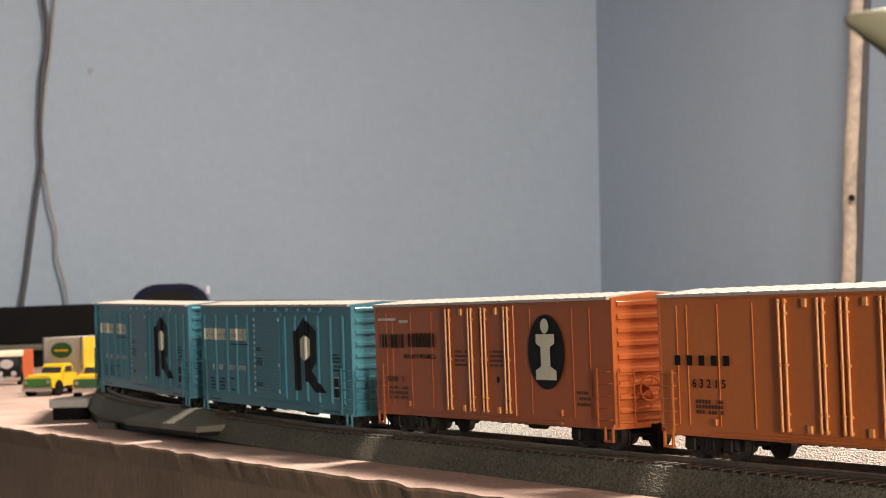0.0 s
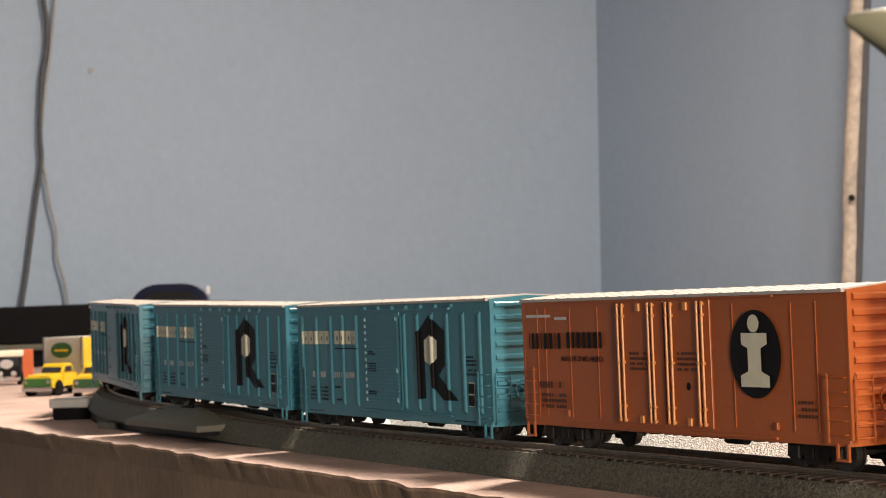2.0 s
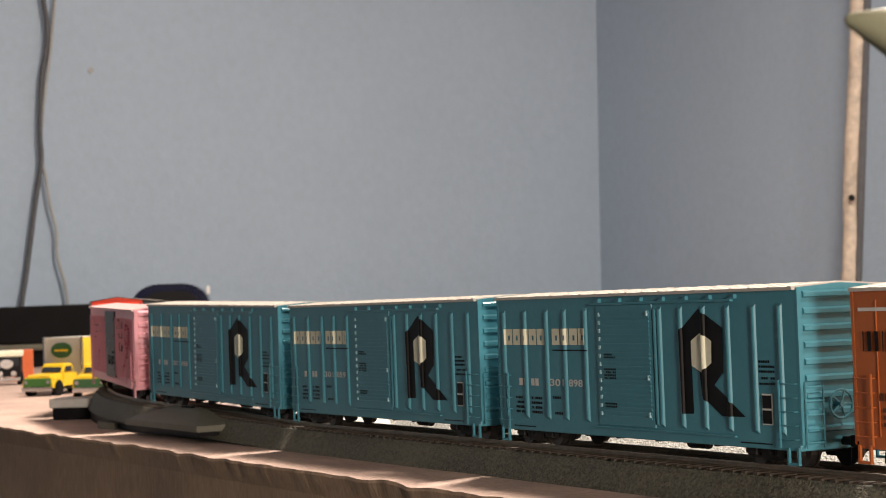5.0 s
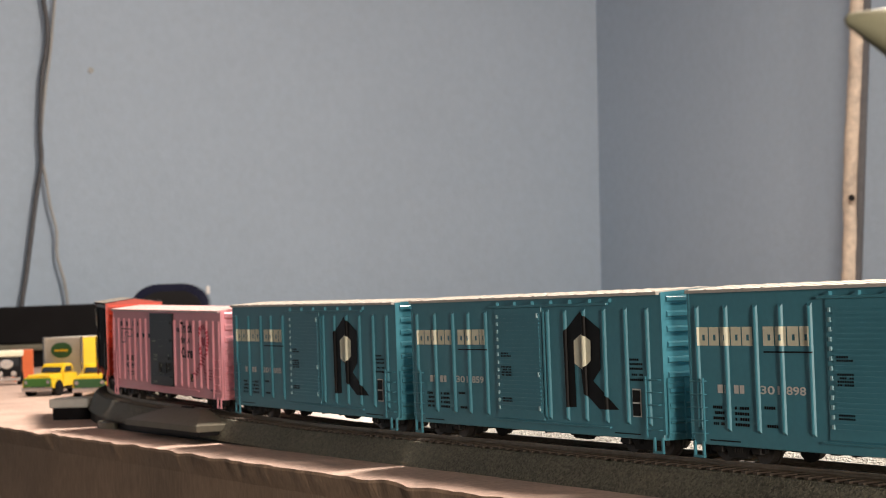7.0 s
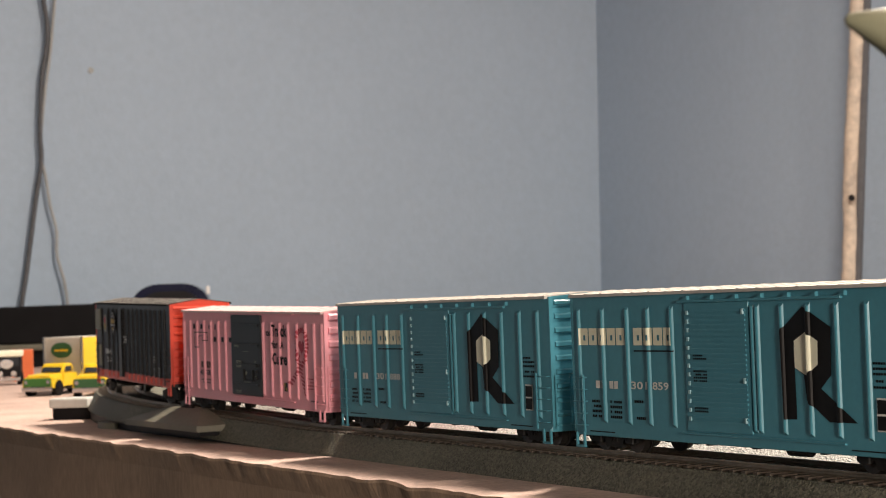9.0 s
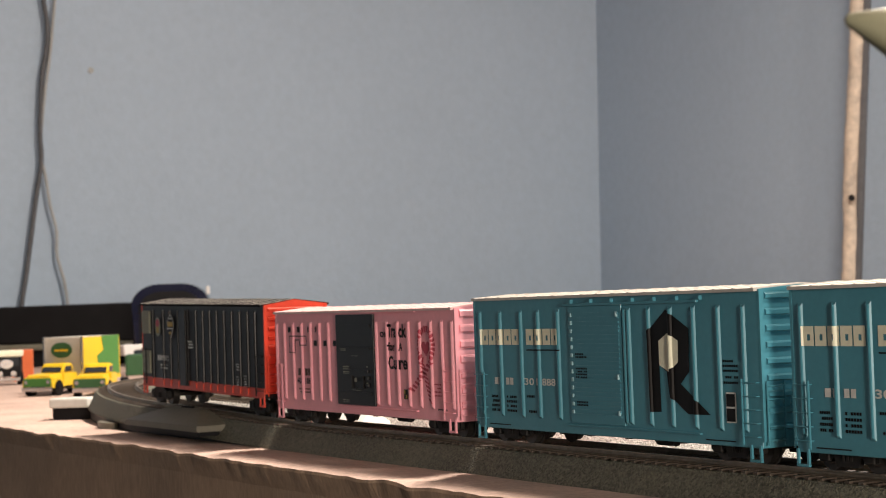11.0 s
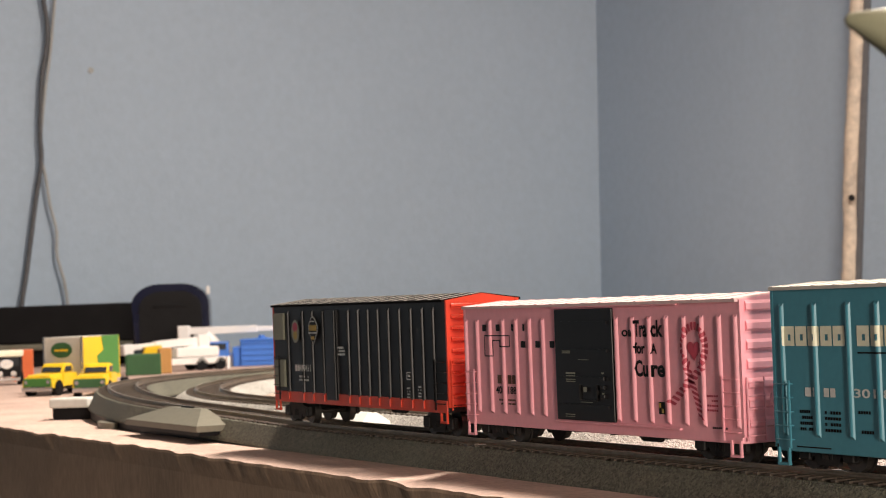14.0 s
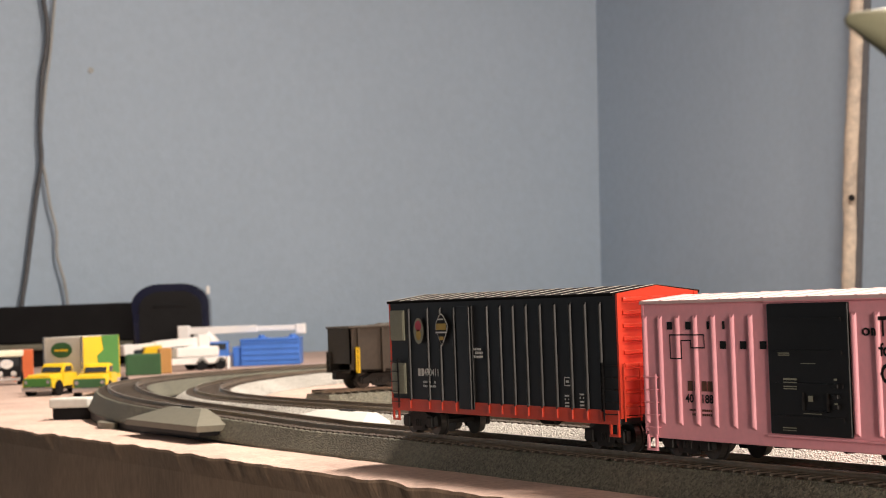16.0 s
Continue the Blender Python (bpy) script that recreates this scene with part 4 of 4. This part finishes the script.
def tool_box(m):
    """Blue box with level ribs, a stepped end and two knobs on its lid."""
    ob = thing("container", m, "bright blue container with level ribs and two knobs", "container", "containers by the road")
    part("body", a_box(-0.025, 0.025, -0.030, 0.038, 0, 0.0290, 0.0012), BLUE, ob)
    part("step", a_box(-0.022, 0.022, -0.039, -0.030, 0, 0.0225, 0.001), BLUE, ob)
    part("lid", a_box(-0.026, 0.0262, -0.0305, 0.0385, 0.0285, 0.0310, 0.0008), BLUE, ob)
    for z in (0.006, 0.0125, 0.019, 0.0255):
        part("rib", a_box(0.025, 0.0260, -0.029, 0.037, z, z + 0.0022, 0.0003), BLUE, ob)
    for y in (-0.006, 0.0295):
        knob = rod(bmesh.new(), (0.012, y, 0.0308), (0.012, y, 0.0350), 0.0042, 14, 0.0036)
        box(knob, 0.009, 0.015, y - 0.0065, y + 0.0065, 0.0308, 0.0325, 0.0004)
        part("knob", knob, BLUE, ob)


def crane_truck(m, label, body, cab, boom, deck, boom_turn, boom_long, tilt, lift, aside=0.0):
    """Crane truck, nose along its x: deck, cab, house, telescopic boom."""
    ob = thing("toy_crane", m, label, "toy crane", "toy road vehicles")
    part("deck", a_box(-0.07, 0.03, -0.015, 0.015, 0.007, 0.014, 0.0008), deck, ob)
    cabin = part("cab", slab(bmesh.new(), [(0.012, 0.013), (0.034, 0.013), (0.0345, 0.020), (0.0315, 0.0285), (0.014, 0.0295), (0.012, 0.028)], -0.0145, 0.0145), cab, ob)
    part("windshield", slab(bmesh.new(), [(0.0346, 0.0205), (0.0352, 0.0205), (0.0330, 0.0272), (0.0324, 0.0272)], -0.0118, 0.0118), GLASS, cabin)
    part("bumper", a_box(0.0335, 0.0365, -0.0145, 0.0145, 0.006, 0.0125, 0.0008), WHITE, ob)
    part("house", a_box(-0.058, -0.006, -0.0135, 0.0135, 0.0145, 0.026, 0.0022), body, ob)
    for x in (0.02, -0.035, -0.058):
        for y in (-0.0125, 0.0125):
            part("wheel", wheel_bm(x, y, 0.0068, 0.005), BLACK, ob)
    for x in (-0.066, 0.006):
        for y in (-0.0165, 0.0165):
            part("outrigger", a_box(x - 0.002, x + 0.002, y - 0.002, y + 0.002, 0.0, 0.014, 0.0004), WHITE, ob)
    arm = part("boom", a_box(-0.012, boom_long * 0.6, -0.0042, 0.0042, -0.0042, 0.0042, 0.0008), boom, ob, "white telescopic boom")
    arm.matrix_basis = pose(-0.03, aside, 0.034 + lift, 0, tilt, boom_turn)
    part("turret", rod(bmesh.new(), (-0.03, 0, 0.014), (-0.03, aside * 0.5, 0.031 + lift), 0.010, 18, 0.007), body, ob)
    part("boom_tip", a_box(boom_long * 0.55, boom_long, -0.003, 0.003, -0.003, 0.003, 0.0006), boom, arm)
    part("boom_head", a_box(boom_long - 0.004, boom_long + 0.008, -0.005, 0.005, -0.0075, 0.004, 0.0012), boom, arm)
    part("boom_foot", a_box(-0.02, -0.006, -0.0065, 0.0065, -0.011, 0.0065, 0.0016), boom, arm)


def hopper_car(m):
    """Dark open hopper standing on the siding."""
    ob = thing("hopper_car", m, "dark brown hopper car standing on the siding", "freight car")
    half, wide, low, top = 0.082, 0.0168, 0.010, 0.0385
    shell = bmesh.new()
    for y0, y1 in ((-wide, -wide + 0.0012), (wide - 0.0012, wide)):
        box(shell, -half, half, y0, y1, low, top)
    for x0, x1 in ((-half, -half + 0.0012), (half - 0.0012, half)):
        box(shell, x0, x1, -wide, wide, low + 0.006, top)
    box(shell, -half, half, -wide, wide, low, low + 0.002)
    part("shell", shell, COAL_BROWN, ob)
    for y in (-wide, wide):
        part("top_rail", a_box(-half - 0.001, half + 0.001, y - 0.001, y + 0.001, top, top + 0.0014, 0.0003), COAL_BROWN, ob)
        for i in range(10):
            u = -half + 0.006 + i * (2 * half - 0.012) / 9
            part("side_rib", a_box(u - 0.0008, u + 0.0008, min(y, y * 1.09), max(y, y * 1.09), low, top), COAL_BROWN, ob)
    load = bmesh.new()
    bmesh.ops.create_grid(load, x_segments=40, y_segments=10, size=0.5)
    for v in load.verts:
        u, w = v.co.x * 2 * (half - 0.0015), v.co.y * 2 * (wide - 0.0015)
        v.co = Vector((u, w, top - 0.004 + 0.007 * (1 - (2 * v.co.y) ** 2) * (1 - (2 * v.co.x) ** 6) + 0.001 * noise.noise((u * 300, w * 300, 0))))
    part("load", load, COAL_BROWN, ob, "heaped dark load")
    for x in (-half - 0.0016, half + 0.0004):
        ladder = bmesh.new()
        for y in (0.0115, 0.0162):
            box(ladder, x, x + 0.0012, y - 0.0006, y + 0.0006, low, low + 0.0135)
        for i in range(4):
            box(ladder, x, x + 0.0012, 0.0115, 0.0162, low + 0.001 + i * 0.0035, low + 0.0018 + i * 0.0035)
        part("corner_ladder", ladder, COAL_BROWN, ob)
    for y in (-wide - 0.0026, wide + 0.0014):
        for u in (-half + 0.003, half - 0.008):
            ladder = bmesh.new()
            for du in (0, 0.0018):
                box(ladder, u + du, u + du + 0.0009, y, y + 0.0012, low, low + 0.0165)
            for i in range(5):
                box(ladder, u, u + 0.0027, y, y + 0.0012, low + 0.001 + i * 0.0035, low + 0.0018 + i * 0.0035)
            part("side_ladder", ladder, YELLOW, ob, "yellow side ladder")
    part("underframe", a_box(-half - 0.004, half + 0.004, -0.003, 0.003, 0.006, low + 0.001), DARK, ob)
    for u in (-0.06, 0.06):
        truck(ob, u)
    for i in range(3):
        u = -0.034 + i * 0.034
        part("chute", slab(bmesh.new(), [(u - 0.013, low), (u + 0.013, low), (u + 0.005, 0.0035), (u - 0.005, 0.0035)], -0.010, 0.010), COAL_BROWN, ob)


def arched_case(m):
    """Upright navy case with a rounded top and a dark inset front."""
    ob = thing("arched_case", m, "upright glossy navy case with a rounded top and black front", "case")
    w, h = 0.047, 0.0995
    def arch(w, h, low, r):
        pts = [(-w, low), (w, low)]
        for i in range(13):
            a = radians(90 * i / 12)
            pts.append((w - r + r * math.cos(a), h - r * 0.75 + r * 0.75 * math.sin(a)))
        for i in range(13):
            a = radians(90 + 90 * i / 12)
            pts.append((-w + r + r * math.cos(a), h - r * 0.75 + r * 0.75 * math.sin(a)))
        return pts
    shell = slab(bmesh.new(), arch(w, h, 0, 0.034), -0.06, 0.0, "x")
    bmesh.ops.bevel(shell, geom=[e for e in shell.edges if abs(e.verts[0].co.x - e.verts[1].co.x) < 1e-6], offset=0.006, segments=3, affect="EDGES")
    part("shell", shell, NAVY, ob, smooth=False)
    part("front_panel", slab(bmesh.new(), arch(w - 0.009, h - 0.009, 0.004, 0.027), 0.0002, 0.0016, "x"), BLACK, ob, "black inset front")
    part("front_ridge", a_box(0.0016, 0.0032, -0.02, 0.02, h - 0.028, h - 0.0255, 0.0005), BLACK, ob)
    # White block added as the highlight on the glossy upper right.
    part("badge", a_box(-0.03, -0.012, 0.0435, 0.0475, h - 0.014, h - 0.004, 0.0015), WHITE, ob, "small white block standing in for a highlight")


def long_case(m):
    ob = thing("long_case", m, "long low black case with a grey lower rim", "case")
    part("body", a_box(-0.09, 0.0, -0.36, 0.12, 0.030, 0.0795, 0.003), BLACK, ob)
    part("rim", a_box(-0.088, 0.003, -0.358, 0.118, 0.022, 0.030, 0.002), GREY, ob, "grey rim")
    part("base", a_box(-0.085, -0.004, -0.35, 0.11, 0.0, 0.022), BLACK, ob)


def cable(name, label, points, r, material):
    curve = bpy.data.curves.new(name, "CURVE")
    curve.dimensions, curve.bevel_depth, curve.bevel_resolution = "3D", r, 3
    spline = curve.splines.new("BEZIER")
    spline.bezier_points.add(len(points) - 1)
    for b, p in zip(spline.bezier_points, points):
        b.co, b.handle_left_type, b.handle_right_type = p, "AUTO", "AUTO"
    ob = new(name, curve)
    me = bpy.data.meshes.new_from_object(ob.evaluated_get(bpy.context.evaluated_depsgraph_get()))
    bpy.data.objects.remove(ob)
    me.name = name
    me.materials.clear()
    me.materials.append(material)
    me.shade_smooth()
    return tagged(new(name, me), label, "cable")


def wrapped_pipe():
    """Upright pipe wrapped in tape, uneven along its length."""
    ob = thing("wrapped_pipe", pose(-1.061, 1.318, TABLE), "upright pipe wrapped in crumpled pale tape", "pipe")
    bm = bmesh.new()
    rows, n = [], 18
    for i in range(161):
        z = 1.455 * i / 160
        bend = 0.0013 * math.sin(z * 21.0) + 0.115 * z
        ring = []
        for k in range(n):
            a = 2 * math.pi * k / n
            r = 0.0108 + 0.0016 * noise.noise((math.cos(a) * 1.2, math.sin(a) * 1.2, z * 32)) + 0.0008 * noise.noise((math.cos(a) * 3, math.sin(a) * 3, z * 90))
            ring.append(bm.verts.new((bend + r * math.cos(a), r * math.sin(a), z)))
        rows.append(ring)
    for a, b in zip(rows, rows[1:]):
        for k in range(n):
            bm.faces.new((a[k], a[(k + 1) % n], b[(k + 1) % n], b[k]))
    bm.faces.new(rows[0][::-1])
    bm.faces.new(rows[-1])
    part("wrap", bm, WRAP, ob, smooth=True)
    # Dark rod added along the right as the pipe's shaded side.
    part("shade_strip", rod(bmesh.new(), (0.010, 0.006, 0), (0.010 + 0.115 * 1.45, 0.006, 1.45), 0.006, 10), WIRE_DARK, ob, "dark strip standing in for the shaded side of the pipe")
    part("knot", rod(bmesh.new(), (0.0285, -0.0058, 0.181), (0.0335, -0.0105, 0.181), 0.0042, 12), BLACK, ob, "black spot")


LAMP_POSE = Matrix.Translation((0.7996, -0.1877, 1.0971)) @ Vector((0.4390, 0.8520, -0.2853)).to_track_quat("Z", "Y").to_matrix().to_4x4()


def hanging_lamp():
    """Pale green enamel shade on a cord; only its rim comes into view."""
    ob = thing("hanging_lamp", LAMP_POSE, "pale green enamel lamp cone on a cord", "lamp")
    bm = bmesh.new()
    rings = [(0.0004, 0.0), (0.0010, 0.0004), (0.0034, 0.0062), (0.0070, 0.014), (0.0115, 0.024), (0.0122, 0.026), (0.0100, 0.028), (0.0, 0.028)]
    n, rows = 40, []
    for r, z in rings[:-1]:
        rows.append([bm.verts.new((r * math.cos(2 * math.pi * k / n), r * math.sin(2 * math.pi * k / n), z)) for k in range(n)])
    for a, b in zip(rows, rows[1:]):
        for k in range(n):
            bm.faces.new((a[k], a[(k + 1) % n], b[(k + 1) % n], b[k]))
    bm.faces.new(rows[-1])
    part("shade", bm, LAMP_GREEN, ob, smooth=True)
    up = LAMP_POSE.to_3x3().inverted() @ Vector((0, 0, 1))
    root = Vector((0, 0, 0.022))
    part("cord", rod(bmesh.new(), root, root + up * 1.33, 0.0015, 8), WIRE_DARK, ob)


room()
layout_table()
track("outer_track", "model railway track on grey roadbed with an outer bend", -1.5, 1.85, (0.05, 0.72), BED, 0.0225)
track("inner_track", "model railway track on grey roadbed with an inner bend", -1.45, 1.85, (0.1, 0.55), BED_LIT, 0.031, bend=0.561, start=-0.07, aside=0.08, climb=0.0)
riser()
siding = track("siding_track", "short model railway siding on grey roadbed", 0.14, 0.62, (0.14, 0.3), BED, 0.0225, climb=0.0)
siding.matrix_world = pose(-0.136, 0, 0, rz=90)
switch_housing(pose(0.053, -0.0160, 0.9972), GREY, "grey plastic turnout housing beside the outer track", 0.108, 0.0175, 0.0098)
block = thing("riser_block", pose(-0.1980, -0.0014, TABLE, rz=52), "pale plastic plate on a black block beside the bend", "block")
part("plate", a_box(-0.012, 0.014, -0.012, 0.012, 0.0075, 0.0135, 0.0012), PALE, block, "pale plastic plate")
part("foot", a_box(-0.010, 0.016, -0.010, 0.012, 0.0, 0.0075), BLACK, block, "black block")
disc = thing("plastic_disc", pose(-0.075, -0.0185, TABLE, rz=-8), "flat dark grey plastic piece lying by the roadbed", "plastic piece")
part("body", slab(bmesh.new(), oval(0, 0, 0.017, 0.006, 28), 0, 0.0036, "z"), GREY, disc)
# Same kind as the grey housing; lamplight on it is put into pale plastic.
switch_housing(pose(0.089, 0.0590, TABLE, rz=0), PALE, "turnout housing between the tracks, its lit look put into pale plastic", 0.12)

road_truck(pose(-0.592, 0.103, TABLE, rz=-46) @ Matrix.Scale(1.17, 4), "yellow and green toy truck with a tall grey cargo box", YELLOW, YELLOW, GREEN, van_box)
road_truck(pose(-0.525, 0.119, TABLE, rz=-30) @ Matrix.Scale(1.17, 4), "yellow toy truck with a dark green grille", YELLOW, YELLOW, DEEP_GREEN)
tractor_truck(pose(-0.885, 0.145, TABLE, rz=-18))
crate(pose(-1.0, 0.193, TABLE, rz=-16), RUST, "small bright orange ribbed container", 0.04, 0.022, 0.032)
crate(pose(-0.983, 0.318, TABLE, rz=-20), DEEP_GREEN, "dark green ribbed metal container", 0.03, 0.036, 0.022, 8)
crane_truck(pose(-1.045, 0.366, TABLE, rz=-84), "yellow and white toy crane with a long white boom", WHITE, YELLOW, WHITE, WHITE, 4, 0.078, 3, -0.002)
crate(pose(-1.0, 0.348, TABLE, rz=-20), TAN, "small tan ribbed metal container", 0.02, 0.014, 0.027, 3)
crane_truck(pose(-1.128, 0.457, TABLE, rz=-24), "blue and white toy crane truck with a white boom", WHITE, BLUE, WHITE, BLUE, 86, 0.121, 0, 0.008, -0.026)
tool_box(pose(-1.108, 0.5125, TABLE, rz=-28))
hopper_car(pose(-0.136, 0.238, RAIL_TOP, rz=90))
arched_case(pose(-1.291, 0.461, TABLE, rz=-24))
long_case(pose(-1.49, 0.385, TABLE, rz=-28))
wrapped_pipe()
hanging_lamp()
cable("cable", "dark grey cable hanging down the wall", [(-1.735, 0.46, 2.449)] + [(-1.735, 0.4488, 1.5556), (-1.735, 0.4472, 1.5070), (-1.735, 0.4511, 1.4749), (-1.735, 0.4489, 1.4344), (-1.735, 0.4421, 1.4020), (-1.735, 0.4381, 1.3537), (-1.735, 0.4359, 1.3135), (-1.735, 0.4364, 1.2773), (-1.735, 0.4273, 1.2253), (-1.735, 0.4182, 1.1694), (-1.735, 0.4091, 1.1138), (-1.735, 0.4012, 1.0702), (-1.735, 0.3982, 1.0266)], 0.0034, WIRE_DARK)
cable("cable", "pale grey cable twisted round a dark one", [(-1.738, 0.49, 2.449)] + [(-1.735, 0.4669, 1.5564), (-1.735, 0.4637, 1.5076), (-1.735, 0.4592, 1.4711), (-1.735, 0.4536, 1.4265), (-1.735, 0.4454, 1.3779), (-1.735, 0.4389, 1.3296), (-1.735, 0.4358, 1.2854), (-1.735, 0.4415, 1.2573), (-1.735, 0.4467, 1.2171), (-1.735, 0.4553, 1.1768), (-1.735, 0.4550, 1.1446), (-1.735, 0.4644, 1.1042), (-1.735, 0.4682, 1.0679), (-1.735, 0.4684, 1.0237)], 0.0023, WIRE_PALE)
nail = thing("wall_nail", pose(-1.75, 0.5177, 1.4094), "small grey nail head in the blue wall", "nail")
part("head", rod(bmesh.new(), (0, 0, 0), (0.003, 0, 0), 0.0042, 16), WIRE_PALE, nail)

# ---- the train ----
SPEED, HEAD = 0.06205, 0.3696
TRAIN = []
for gap, made in ((0.2125, plug_door_car("amber orange boxcar with ribbed plug doors and a pale roof", ORANGE_B, amber_letters)),
                  (0.0, plug_door_car("brown-orange boxcar with a round black emblem and pale roof", ORANGE, orange_letters)),
                  (-0.2069, post_car_teal("301898")), (-0.4023, post_car_teal("301859")), (-0.5976, post_car_teal("301888")),
                  (-0.7928, post_car_pink()), (-0.984, post_car_dark())):
    TRAIN.append((gap, *made))


def motions():
    for gap, car, trucks in TRAIN:
        rows, turns = [], {u: [] for u, _, _ in trucks}
        for i in range(33):
            t = i * 0.5
            s = HEAD + SPEED * t + gap
            (a, ta), (b, tb) = line(s + PIVOT), line(s - PIVOT)
            d = (a - b).normalized()
            mid = (a + b) / 2
            turn = math.degrees(math.atan2(d.y, d.x))
            rows.append((t, pose(*mid, 0, -math.degrees(math.asin(d.z)), turn)))
            for u in turns:
                turns[u].append((t, pose(u, 0, 0, 0, 0, (ta if u > 0 else tb) - turn)))
        walk(car, rows)
        for u, bolster, sets in trucks:
            walk(bolster, turns[u])
            for wheels, a in sets:
                walk(wheels, [(i / 10, pose(a, 0, 0.0052, 0, math.degrees(SPEED * i / 10 / 0.0052), 0)) for i in range(161)])


motions()
